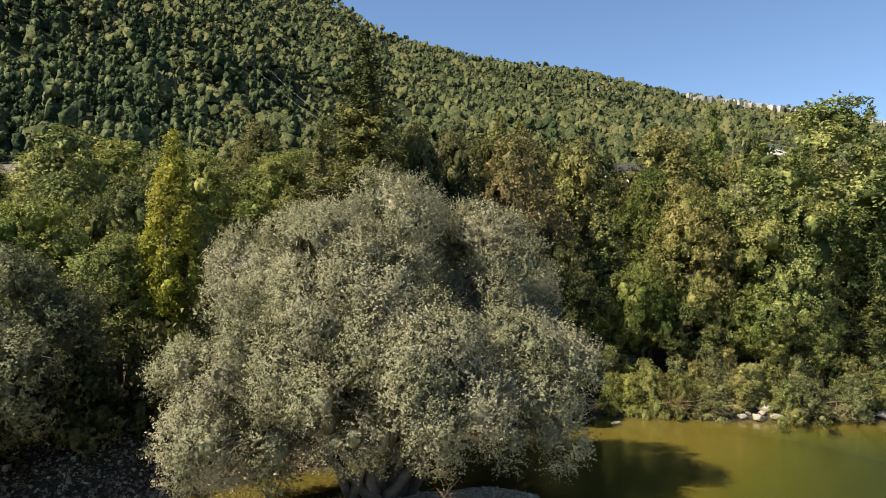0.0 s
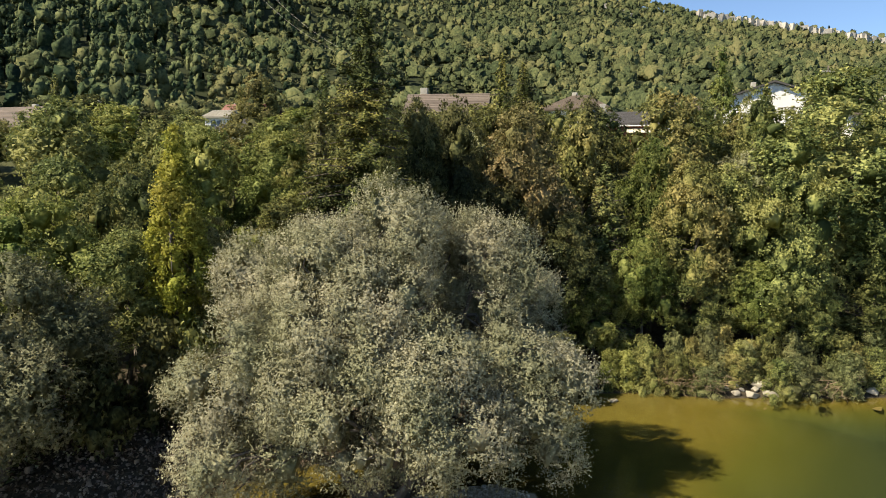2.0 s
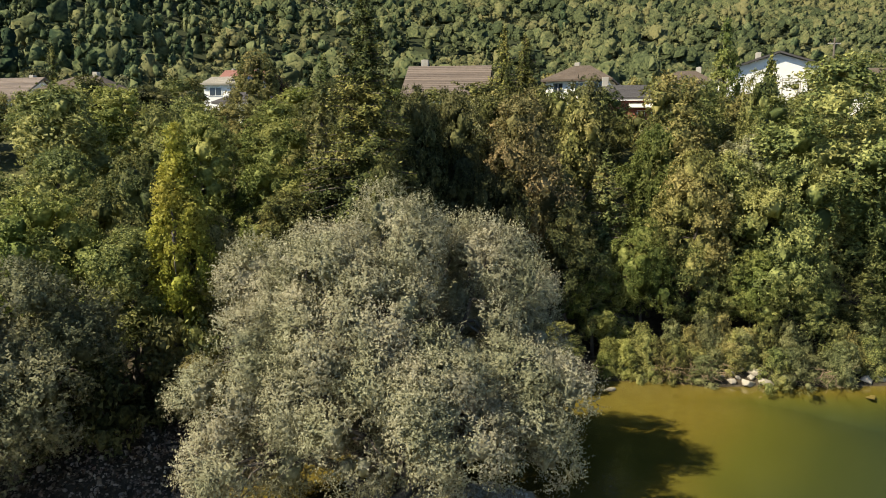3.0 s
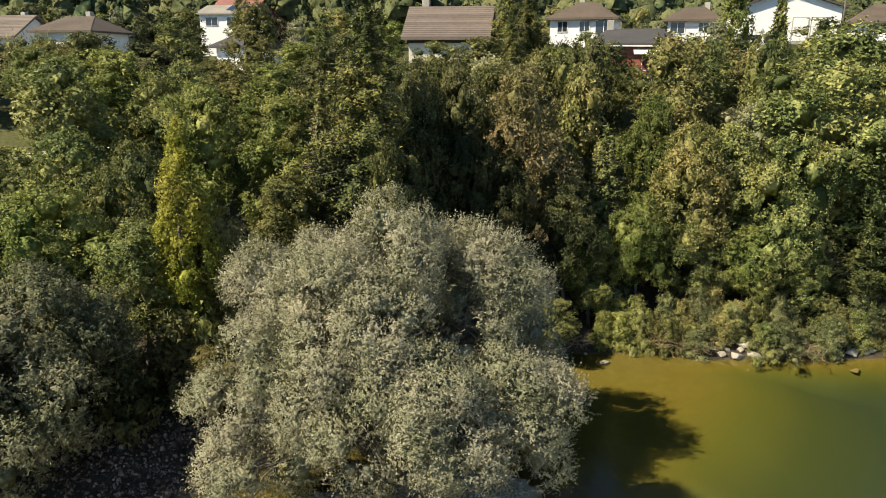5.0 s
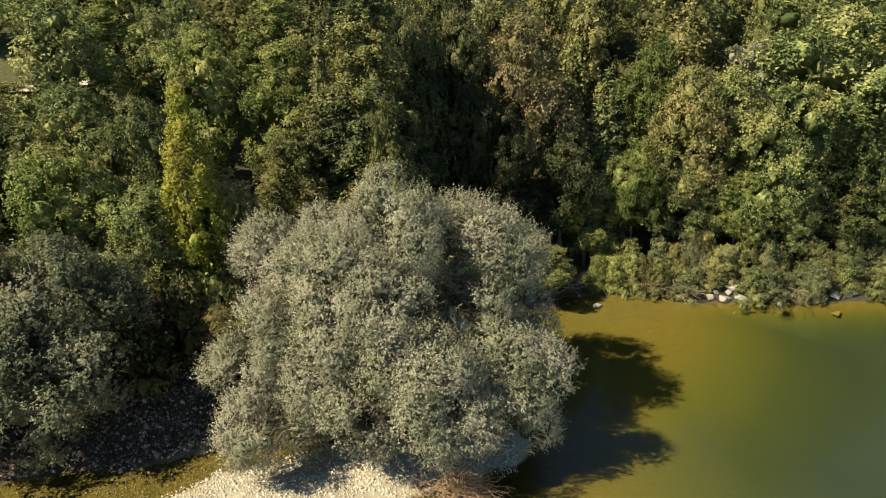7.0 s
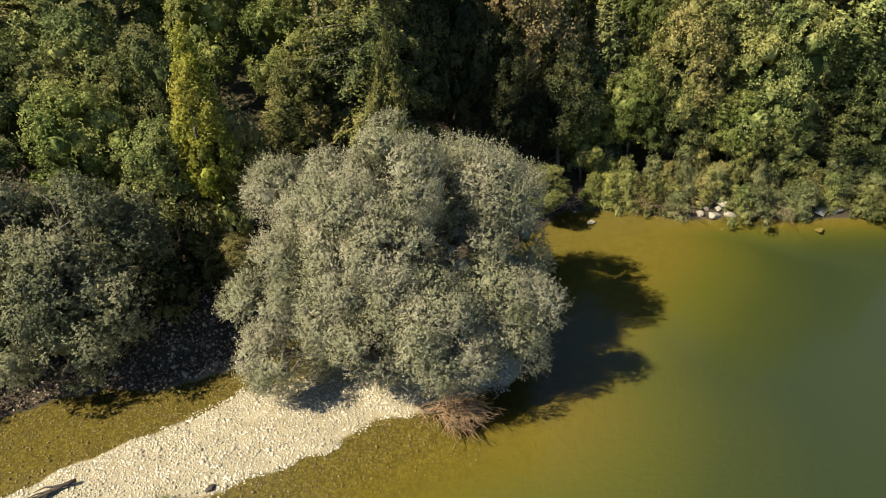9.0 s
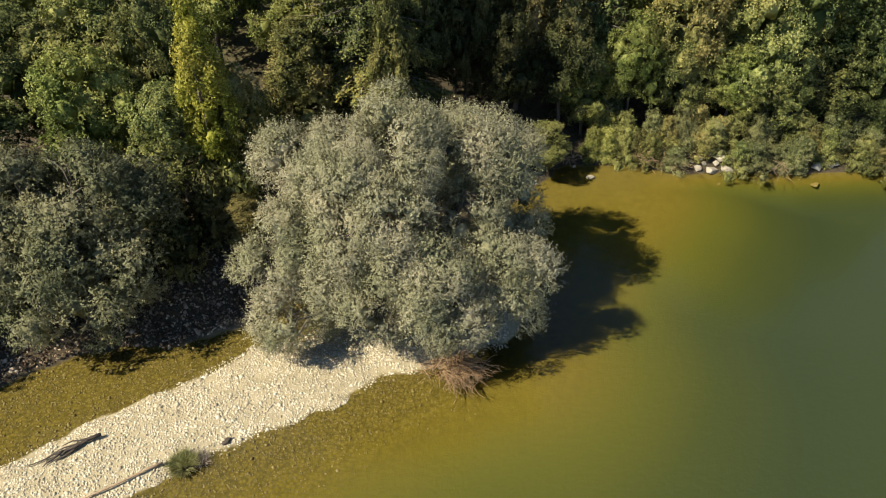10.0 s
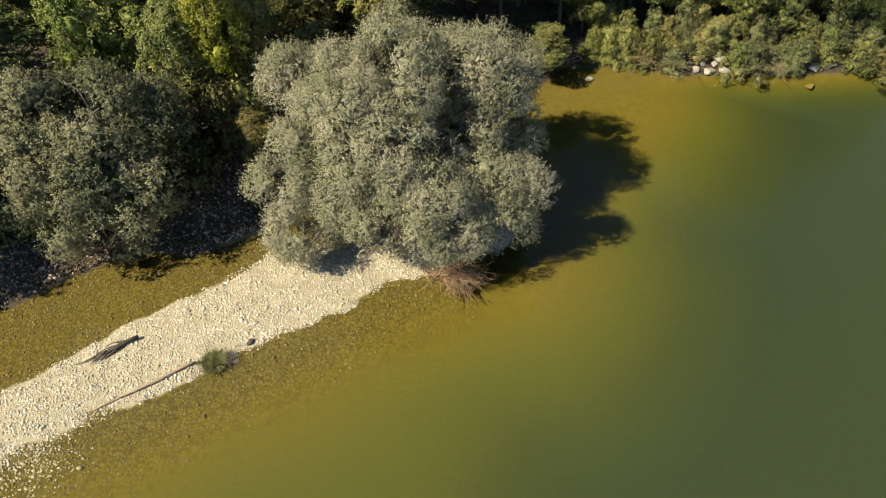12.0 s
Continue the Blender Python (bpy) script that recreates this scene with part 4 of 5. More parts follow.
# ---- houses ----
def house(x, y, z, w, d, eave, rise, turn, roof_mat, wall_mat, label, hip=0.0, chimneys=((0.25, 0.1),), windows=(), over=0.6):
    """A house, its front towards -y: walls, a tiled roof (hip: how far the ridge is drawn in), chimneys and windows (x, z, w, h)."""
    t = thing("house", (x, y, z), label, "house", "houses on the terrace", turn)
    part("wall", one_box(-w / 2, -d / 2, -1.5, w / 2, d / 2, eave), t, wall_mat)
    if not hip:
        bm = bmesh.new()
        a = [bm.verts.new(p) for p in ((-w / 2, -d / 2, eave), (-w / 2, d / 2, eave), (-w / 2, 0, eave + rise * 0.97), (w / 2, -d / 2, eave), (w / 2, d / 2, eave), (w / 2, 0, eave + rise * 0.97))]
        bm.faces.new((a[0], a[2], a[1])); bm.faces.new((a[3], a[4], a[5])); bm.faces.new((a[0], a[3], a[5], a[2])); bm.faces.new((a[1], a[2], a[5], a[4]))
        part("gable", bm, t, wall_mat)
    bm = bmesh.new()
    ex, ey, drop = w / 2 + over, d / 2 + over, rise * over / (d / 2)
    low = [(-ex, -ey, eave - drop), (ex, -ey, eave - drop), (ex, ey, eave - drop), (-ex, ey, eave - drop)]
    ridge = [(-ex + hip, 0, eave + rise), (ex - hip, 0, eave + rise)]
    for lift in (0, 0.22):
        v = [bm.verts.new((px, py, pz + lift)) for px, py, pz in low + ridge]
        for q in ((0, 1, 5, 4), (2, 3, 4, 5), (1, 2, 5), (3, 0, 4))[:4 if hip else 2]:
            bm.faces.new([v[i] for i in (q if lift else q[::-1])])
        if lift:
            for i in (0, 1, 2, 3) if hip else (0, 2):
                bm.faces.new((old[i], old[(i + 1) % 4], v[(i + 1) % 4], v[i]))
            if not hip:
                for a_, b_ in ((1, 5), (5, 2), (3, 4), (4, 0)):
                    bm.faces.new((old[a_], old[b_], v[b_], v[a_]))
        old = v
    roof = part("roof", bm, t, roof_mat)
    # courses of tiles on the two long slopes
    bm = bmesh.new()
    n = 15
    for side in (-1, 1):
        for k in range(n):
            s0, s1 = k / n, (k + 1) / n
            inset0, inset1 = hip * s0, hip * s1
            y0, y1 = side * ey * (1 - s0), side * ey * (1 - s1)
            z0, z1 = (eave - drop) + (rise + drop) * s0 + 0.275, (eave - drop) + (rise + drop) * s1 + 0.235
            p = [bm.verts.new(q) for q in ((-ex + inset0, y0, z0), (ex - inset0, y0, z0), (ex - inset1, y1, z1), (-ex + inset1, y1, z1))]
            e = [bm.verts.new((q.co.x, q.co.y, q.co.z - 0.05)) for q in p[:2]]
            bm.faces.new(p if side < 0 else p[::-1])
            bm.faces.new((e[0], e[1], p[1], p[0]) if side < 0 else (p[0], p[1], e[1], e[0]))
    part("tile_course", bm, roof, roof_mat)
    for cx, cy in chimneys:
        px, py = cx * w, cy * d
        zc = eave + rise * (1 - abs(py) / (d / 2))
        ch = part("chimney", one_box(px - 0.35, py - 0.3, zc - 0.6, px + 0.35, py + 0.3, zc + 1.1, bevel=0.03), roof, CONCRETE)
    for wx, wz, ww, wh in windows:
        win = part("window", one_box(wx - ww / 2, -d / 2 - 0.06, wz, wx + ww / 2, -d / 2 + 0.02, wz + wh, bevel=0.01), t, PANE)
        bm = bmesh.new()
        for q in ((wx - ww / 2 - 0.08, wz - 0.08, wx + ww / 2 + 0.08, wz), (wx - ww / 2 - 0.08, wz + wh, wx + ww / 2 + 0.08, wz + wh + 0.08),
                  (wx - ww / 2 - 0.08, wz, wx - ww / 2, wz + wh), (wx + ww / 2, wz, wx + ww / 2 + 0.08, wz + wh), (wx - 0.03, wz, wx + 0.03, wz + wh)):
            boxmesh(bm, q[0], -d / 2 - 0.09, q[1], q[2], -d / 2 + 0.01, q[3])
        part("window_frame", bm, win, PLASTER)
    return t


cottage = house(0.35, 85.0, 13.35, 6.9, 7.0, 4.7, 2.5, -8, TILE_RED, CREAM, "cream house with a weathered red tiled roof", chimneys=((-0.36, 0.05),),
      windows=((-2.2, 1.2, 1.0, 1.2), (1.2, 0.4, 1.0, 2.0), (2.6, 1.2, 0.9, 1.2)))
cottage.scale = (1.22, 1.22, 1.22)
bungalow = house(20.0, 79.5, 14.7, 8.4, 6.5, 3.5, 1.35, -10, TILE_GREY, CREAM, "low bungalow with a dark grey hipped roof", hip=2.0, chimneys=((-0.3, 0.0),), windows=((1.5, 0.8, 1.4, 1.3), (3.4, 0.8, 1.0, 1.3)))
house(18.1, 97.0, 15.8, 8.0, 8.0, 6.0, 1.9, -20, TILE_BROWN, PLASTER, "white two-storey house with a brown hipped roof", hip=3.6, chimneys=((-0.1, 0.1), (-0.2, 0.25)),
      windows=((-2.4, 4.3, 1.2, 1.2), (0.4, 4.3, 1.2, 1.2), (2.8, 3.9, 2.0, 1.7)))
house(33.7, 102.0, 16.2, 6.4, 7.0, 5.8, 1.6, -20, TILE_BROWN, PLASTER, "white house with a brown hipped roof and dark windows", hip=2.6, windows=((-1.9, 4.0, 1.8, 1.4), (1.4, 4.2, 1.2, 1.1)))
gabled = house(43.3, 97.0, 14.8, 10.0, 12.0, 8.2, 2.0, 76, TILE_GREY, PLASTER, "large white gabled house with a shallow roof", chimneys=((-0.3, 0.18), (0.1, -0.3)))
for wy in (-3.6, -1.5):
    part("shutter", one_box(-5.07, wy - 0.85, 4.2, -4.98, wy + 0.85, 6.9, bevel=0.02), gabled, PLASTER)
    part("reveal", one_box(-5.05, wy - 0.98, 4.1, -5.0, wy + 0.98, 7.05), gabled, CONCRETE)
part("balcony", one_box(-6.3, -5.6, 3.0, -5.0, 0.6, 3.9, bevel=0.03), gabled, TILE_GREY, "dark balcony front")
for wy in (2.0, 3.4, 4.8):
    win = part("window", one_box(-5.06, wy - 0.5, 4.0, -4.98, wy + 0.5, 5.0, bevel=0.01), gabled, PANE)
    part("window_sill", one_box(-5.14, wy - 0.58, 3.92, -4.98, wy + 0.58, 4.0), win, CONCRETE)
house(59.4, 101.0, 16.2, 9.0, 8.0, 5.6, 2.2, -20, TILE_BROWN, PLASTER, "white house with a brown hipped roof", hip=3.4, windows=((-2, 3.6, 1.2, 1.4), (2, 3.6, 1.2, 1.4)))
house(-43.9, 88.0, 15.2, 7.6, 6.5, 4.4, 1.5, -14, TILE_BROWN, PLASTER, "low white house with a brown roof", hip=2.4, chimneys=((0.1, 0.1),), windows=((-2, 2.0, 1.6, 1.3), (1.6, 2.0, 1.4, 1.3)))
house(-22.4, 82.5, 14.2, 4.8, 6.0, 3.6, 1.1, -14, TILE_GREY, PLASTER, "low white outbuilding with a grey roof", hip=1.4, chimneys=(), windows=((-1.2, 1.0, 1.0, 1.2), (1.2, 1.0, 1.0, 1.2)))
solar_house = house(-41.5, 143.0, 18.8, 9.6, 9.0, 6.4, 1.6, -10, ROOF_BEIGE, PLASTER, "white house with a pale roof and solar panels", chimneys=(), windows=((-2.4, 4.2, 2.4, 1.5), (1.6, 4.2, 1.8, 1.5)))
house(-42.8, 155.0, 20.6, 9.0, 8.0, 6.4, 2.4, -10, TILE_BRIGHT, PLASTER, "white house with a bright red tiled roof", chimneys=((0.25, 0.0), (-0.4, 0.1)))
house(-57.4, 96.0, 14.3, 8.0, 7.0, 5.0, 2.4, -14, TILE_RED, PLASTER, "white house with a red gabled roof", windows=((-2, 2.6, 1.2, 1.3), (1.6, 2.6, 1.2, 1.3)))


for sx in (0.45, 1.95):
    part("shutter", one_box(sx - 0.22, -3.62, 0.4, sx + 0.22, -3.52, 2.4, bevel=0.01), cottage, WOOD_RED, "red wooden shutter")
part("fascia", one_box(-3.6, -3.58, 4.0, 3.6, -3.5, 4.25), cottage, DARK_WOOD)
part("panel", one_box(2.3, -3.56, -0.5, 3.4, -3.51, 3.6), cottage, PLASTER)
bm = one_box(-0.2, 0, -0.04, 3.9, 1.9, 0.04, bevel=0.01)
bmesh.ops.transform(bm, matrix=Matrix.Translation((0, -5.0, 2.35)) @ Euler((0.32, 0, 0)).to_matrix().to_4x4(), verts=bm.verts)
part("awning", bm, bungalow, AWNING, "cream fabric awning")
part("brick_front", one_box(-3.4, -3.31, 0.2, 4.1, -3.252, 3.2), bungalow, WOOD_RED)
part("gutter", one_box(-4.8, -3.96, 3.12, 4.8, -3.84, 3.23, bevel=0.02), bungalow, PLASTER)
for i in range(4):
    for k in range(2):
        bm = one_box(0, 0, 0, 0.95, 1.5, 0.06, bevel=0.01)
        bmesh.ops.transform(bm, matrix=Matrix.Translation((0.2 + i * 1.05, -3.6 + k * 1.55, 7.08 + k * 0.55)) @ Euler((math.atan2(1.6, 4.5), 0, 0)).to_matrix().to_4x4(), verts=bm.verts)
        part("solar_panel", bm, solar_house, SOLAR, "dark glass solar panel")


def small_car(x, y, z, turn, label):
    """A parked hatchback: body, cabin glass and four wheels."""
    t = thing("car", (x, y, z), label, "car", turn=turn)
    bm = bmesh.new()
    prof = ((-2.0, 0.35), (-2.0, 0.85), (-1.75, 1.0), (-0.75, 1.05), (-0.2, 1.45), (1.3, 1.45), (1.9, 1.0), (2.0, 0.6), (2.0, 0.35))
    rows = [[bm.verts.new((px, sy * (0.82 if pz < 1.2 else 0.66), pz)) for px, pz in prof] for sy in (-1, 1)]
    n = len(prof)
    for k in range(n):
        bm.faces.new((rows[0][k], rows[0][(k + 1) % n], rows[1][(k + 1) % n], rows[1][k]))
    bm.faces.new(rows[0])
    bm.faces.new(rows[1][::-1])
    bmesh.ops.recalc_face_normals(bm, faces=bm.faces)
    bmesh.ops.bevel(bm, geom=bm.edges[:], offset=0.05, segments=2, affect="EDGES")
    part("body", bm, t, PLASTER)
    part("window", one_box(-0.35, -0.78, 1.05, 1.45, 0.78, 1.36, bevel=0.05), t, PANE)
    for wx in (-1.25, 1.25):
        for wy in (-0.78, 0.78):
            bm = bmesh.new()
            bmesh.ops.create_cone(bm, segments=18, radius1=0.31, radius2=0.31, depth=0.2, cap_ends=True, matrix=Matrix.Translation((wx, wy, 0.31)) @ Euler((math.pi / 2, 0, 0)).to_matrix().to_4x4())
            part("wheel", bm, t, DARK_WOOD)
    return t


small_car(-23.6, 77.2, height(-23.6, 77.2), 5, "small white car parked beside the grey-roofed outbuilding")

# ---- gravel and stones ----
def stones_mesh(name, rng, xy, size, mat, flat=0.6, sink=0.25):
    """Many rounded cobbles in one mesh, each an uneven faceted lump."""
    ico = bmesh.new()
    bmesh.ops.create_cone(ico, segments=4, radius1=0.5, radius2=0.34, depth=0.8, cap_ends=True)
    bmesh.ops.delete(ico, geom=[f for f in ico.faces if f.normal.z < -0.9], context="FACES")
    bmesh.ops.triangulate(ico, faces=ico.faces[:])
    ico.verts.index_update()
    bv = np.array([v.co[:] for v in ico.verts])
    bf = np.array([[v.index for v in f.verts] for f in ico.faces])
    ico.free()
    n = len(xy)
    z = terrain(xy[:, 0], xy[:, 1])
    s = size * rng.lognormal(0, 0.35, n)
    sc = np.stack([s * rng.uniform(0.8, 1.4, n), s * rng.uniform(0.7, 1.1, n), s * flat * rng.uniform(0.7, 1.2, n)], 1)
    v = bv[None] * (1 + 0.22 * rng.normal(size=(n, len(bv), 1))) * sc[:, None, :]
    a = rng.uniform(0, 6.3, n)[:, None]
    v = np.stack([v[:, :, 0] * np.cos(a) - v[:, :, 1] * np.sin(a), v[:, :, 0] * np.sin(a) + v[:, :, 1] * np.cos(a), v[:, :, 2]], 2)
    v += np.stack([xy[:, 0], xy[:, 1], z + sc[:, 2] * (0.5 - sink)], 1)[:, None, :]
    f = (bf[None] + (np.arange(n) * len(bv))[:, None, None]).reshape(-1, 3)
    return raw_mesh(name, v.reshape(-1, 3), f, mat)


def scatter(rng, n, x0, x1, y0, y1, keep):
    p = np.stack([rng.uniform(x0, x1, n), rng.uniform(y0, y1, n)], 1)
    z = terrain(p[:, 0], p[:, 1])
    return p[keep(p[:, 0], p[:, 1], z)]


srng = np.random.default_rng(9)
bar_xy = scatter(srng, 150000, -24, 3, 5, 26, lambda x, y, z: (z > -0.018 * srng.random(len(z)) ** 2) & (line_distance(x, y, BAR)[0] < 3.4))[:23000]
loose = np.stack([-16.4 + srng.normal(size=650) * 0.9, 10.7 + srng.normal(size=650) * 0.9], 1)
bar_xy = np.concatenate([bar_xy, loose])
tagged(new("gravel", stones_mesh("gravel", srng, bar_xy, 0.075, COBBLE, 0.5, 0.34)), "pale dry river cobbles of the gravel bar", "gravel", kind="stuff")
bed_xy = scatter(srng, 90000, -26, 2, 4, 25, lambda x, y, z: (z < 0.0) & (z > -0.05 - 0.24 * srng.random(len(z)) ** 1.5))[:11000]
tagged(new("river_stones", stones_mesh("river_stones", srng, bed_xy, 0.066, WET_COBBLE, 0.5, 0.35)), "brown algae-covered stones on the shallow river bed", "stones", kind="stuff")
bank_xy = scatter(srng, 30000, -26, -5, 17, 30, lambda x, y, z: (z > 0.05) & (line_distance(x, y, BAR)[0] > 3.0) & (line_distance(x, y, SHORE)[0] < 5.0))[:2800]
tagged(new("bank_stones", stones_mesh("bank_stones", srng, bank_xy, 0.11, SHADED_COBBLE)), "bank shingle and litter with tree shade in its darker colour", "stones", kind="stuff")


# ---- boulders at the far shore ----
def boulder(x, y, w, seed, mat=BOULDER, label="pale angular limestone boulder at the water's edge", group="boulders at the shore", flat=0.75, z=None):
    """One angular boulder."""
    rg = random.Random(seed)
    bm = bmesh.new()
    for _ in range(15):
        n = Vector((rg.gauss(0, 1), rg.gauss(0, 1), rg.gauss(0, 1))).normalized()
        bm.verts.new(n * rg.uniform(0.42, 0.56))
    hull = bmesh.ops.convex_hull(bm, input=bm.verts[:])
    bmesh.ops.delete(bm, geom=[g for g in hull["geom_interior"] if isinstance(g, bmesh.types.BMVert)], context="VERTS")
    bmesh.ops.bevel(bm, geom=bm.edges[:], offset=0.025, segments=1, affect="EDGES")
    for v in bm.verts:
        v.co = Vector((v.co.x * w * rg.uniform(1.15, 1.2), v.co.y * w * 0.9, v.co.z * w * flat))
    me = bpy.data.meshes.new("boulder")
    bm.to_mesh(me)
    bm.free()
    me.materials.append(mat)
    ob = new("boulder", me)
    ob.location = (x, y, (max(height(x, y), -0.15) if z is None else z) + w * flat * 0.18)
    ob.rotation_euler = (rg.uniform(-0.2, 0.2), rg.uniform(-0.2, 0.2), rg.uniform(0, 6.3))
    return tagged(ob, label, "rock", group)


for i, (x, y, w) in enumerate(((15.8, 37.6, 0.55), (15.5, 36.75, 0.75), (16.3, 36.65, 1.05), (17.05, 37.6, 1.1), (17.3, 36.65, 1.0), (15.95, 37.2, 0.5), (17.8, 38.2, 0.75), (16.65, 37.2, 0.65),
                               (16.3, 38.0, 0.7), (17.3, 38.3, 0.6), (15.2, 37.3, 0.4), (22.85, 36.95, 1.0), (23.6, 37.1, 0.8), (24.15, 37.2, 0.6), (23.4, 37.6, 0.6), (8.76, 35.95, 0.6), (7.9, 37.1, 0.35))):
    boulder(x, y, 0.8 * w, 100 + i, flat=0.6)
for i, (x, y, w) in enumerate(((14.8, 35.85, 1.1), (16.5, 35.8, 1.0), (22.5, 35.75, 1.15), (23.45, 36.1, 0.85))):
    boulder(x, y + 0.25, 0.6 * w, 120 + i, WET_COBBLE, "brown boulder under the water's surface at the shore", flat=0.4, z=-0.4)
boulder(-8.7, 16.5, 0.4, 140, DARK_WOOD, "dark wet stone lying on the pale gravel", "", 0.55)


# ---- driftwood and plants on the gravel ----
def stick(bm, a, b, r, rg, bend=0.05, n=6, sides=6):
    a, b = Vector(a), Vector(b)
    pts = [a.lerp(b, i / (n - 1)) + Vector((rg.gauss(0, 1), rg.gauss(0, 1), rg.gauss(0, 0.4))) * bend * (b - a).length * (0 < i < n - 1) * 0.5 for i in range(n)]
    tube(bm, pts, [r * (1 - 0.75 * i / (n - 1)) for i in range(n)], sides)
    return pts


rg = random.Random(4)
bm = bmesh.new()
px, py = np.linspace(-10.85, -14.75, 9), np.linspace(15.3, 12.98, 9)
tube(bm, [(x, y + 0.05 * math.sin(x * 2.1), height(x, y) + 0.13) for x, y in zip(px, py)], [0.05 - 0.003 * k for k in range(9)], 8)
me = bpy.data.meshes.new("driftwood_pole")
bm.to_mesh(me)
bm.free()
me.materials.append(DRY_WOOD)
tagged(new("driftwood_pole", me), "long weathered driftwood pole lying on gravel", "driftwood")

drift = thing("driftwood_branch", (0, 0, 0), "forked dark driftwood branch lying on gravel", "driftwood")
bm = bmesh.new()
main = stick(bm, (-13.7, 16.5, 0.42), (-16.1, 15.12, 0.22), 0.085, rg, 0.03, 7)
part("stem", bm, drift, DARK_WOOD)
for k, (dx, dy, dz) in enumerate(((-1.6, -0.85, -0.1), (-1.35, -1.0, -0.2), (-0.9, -0.85, -0.1), (-0.55, -0.7, -0.2), (-1.3, -0.62, 0.05), (-0.8, -0.75, 0.0))):
    bm = bmesh.new()
    p = main[k % 4]
    e = p + Vector((dx, dy, dz))
    e.z = max(e.z, 0.24)
    q = stick(bm, p, e, 0.065, rg, 0.06, 5)
    stick(bm, q[2], q[2] + Vector((rg.uniform(-0.6, 0.1), rg.uniform(-0.5, -0.1), 0.05)), 0.02, rg, 0.1, 4)
    part("side_branch", bm, drift, DARK_WOOD)


def tuft(x, y, r, h, mat, name, label, n=900, blade=0.02, seed=1, spread=1.0):
    """A tuft of thin upright blades."""
    g = np.random.default_rng(seed)
    a, q = g.uniform(0, 6.283, n), np.sqrt(g.random(n)) * r
    foot = np.stack([x + np.cos(a) * q * 0.6, y + np.sin(a) * q * 0.6, np.zeros(n)], 1)
    foot[:, 2] = terrain(foot[:, 0], foot[:, 1])
    ln = h * g.uniform(0.5, 1.1, n) * (1.15 - 0.6 * q / r)
    tip = foot + np.stack([np.cos(a) * q * spread + g.normal(size=n) * 0.08, np.sin(a) * q * spread + g.normal(size=n) * 0.08, ln], 1)
    side = unit(g.normal(size=(n, 3)) * np.array([1, 1, 0.2])) * blade
    v = np.stack([foot - side, foot + side, (foot + tip) / 2 + side + np.array([0, 0, 0.05]), tip, (foot + tip) / 2 - side + np.array([0, 0, 0.05])], 1)
    return tagged(new(name, raw_mesh(name, v.reshape(-1, 3), np.arange(n * 5).reshape(n, 5), mat)), label, "plant")


DRY_STEM = leaf_material("dry_stem", (0.13, 0.11, 0.08), (0.22, 0.19, 0.15), (0.34, 0.30, 0.24))
TUFT_LEAF = leaf_material("tuft_blade", (0.27, 0.28, 0.1), (0.4, 0.4, 0.16), (0.54, 0.53, 0.26), through_light=0.5)
tuft(-10.1, 15.35, 0.4, 0.5, TUFT_LEAF, "grass_tuft", "green bushy tuft growing on the gravel bar", 1100, 0.008, 3, 1.25)
tuft(-9.45, 15.6, 0.34, 0.32, DRY_STEM, "dry_tuft", "dry grey twiggy tuft on the gravel bar", 260, 0.009, 4, 0.8)


def brush(name, label, cx, cy, cz, n, reach, way, mat, seed, thick=0.016):
    """A tangle of dead twigs."""
    g = random.Random(seed)
    bm = bmesh.new()
    for _ in range(n):
        a = Vector((cx + g.gauss(0, 0.45), cy + g.gauss(0, 0.35), cz + abs(g.gauss(0, 0.2))))
        d = Vector((way[0] + g.gauss(0, 0.7), way[1] + g.gauss(0, 0.7), way[2] + g.gauss(0, 0.3))).normalized() * reach * g.uniform(0.4, 1.05)
        b = a + d
        b.z = max(b.z, 0.03)
        p = stick(bm, a, b, thick * g.uniform(0.7, 1.6), g, 0.12, 5, 3)
        for _ in range(2):
            q = p[g.randint(2, 3)]
            stick(bm, q, q + Vector((g.gauss(0, 0.3), g.gauss(0, 0.3), g.gauss(0.05, 0.15))) * reach * 0.5, thick * 0.5, g, 0.1, 3, 3)
    me = bpy.data.meshes.new(name)
    bm.to_mesh(me)
    bm.free()
    me.materials.append(mat)
    return tagged(new(name, me), label, "brushwood")


brush("dead_brush", "brown tangle of dead roots hanging into the water", 0.6, 20.2, 0.5, 260, 1.4, (0.3, -0.5, -0.1), ROOT_WOOD, 1, 0.022)
brush("dead_brush", "grey dead twigs at the foot of the shore shrubs", 12.2, 37.6, 0.55, 60, 1.4, (0.3, -0.6, 0.15), DRY_WOOD, 2)
brush("dead_brush", "grey dead twigs at the foot of the shore shrubs", 13.8, 37.2, 0.55, 60, 1.4, (0.2, -0.6, 0.15), DRY_WOOD, 3)
brush("dead_brush", "pale dead branches drooping to the water", 20.5, 36.6, 0.6, 22, 1.5, (0.1, -0.8, 0.0), DRY_WOOD, 5)
brush("dead_brush", "pale dead branches drooping to the water", 7.2, 37.0, 0.7, 22, 1.4, (-0.3, -0.6, 0.1), DRY_WOOD, 6)

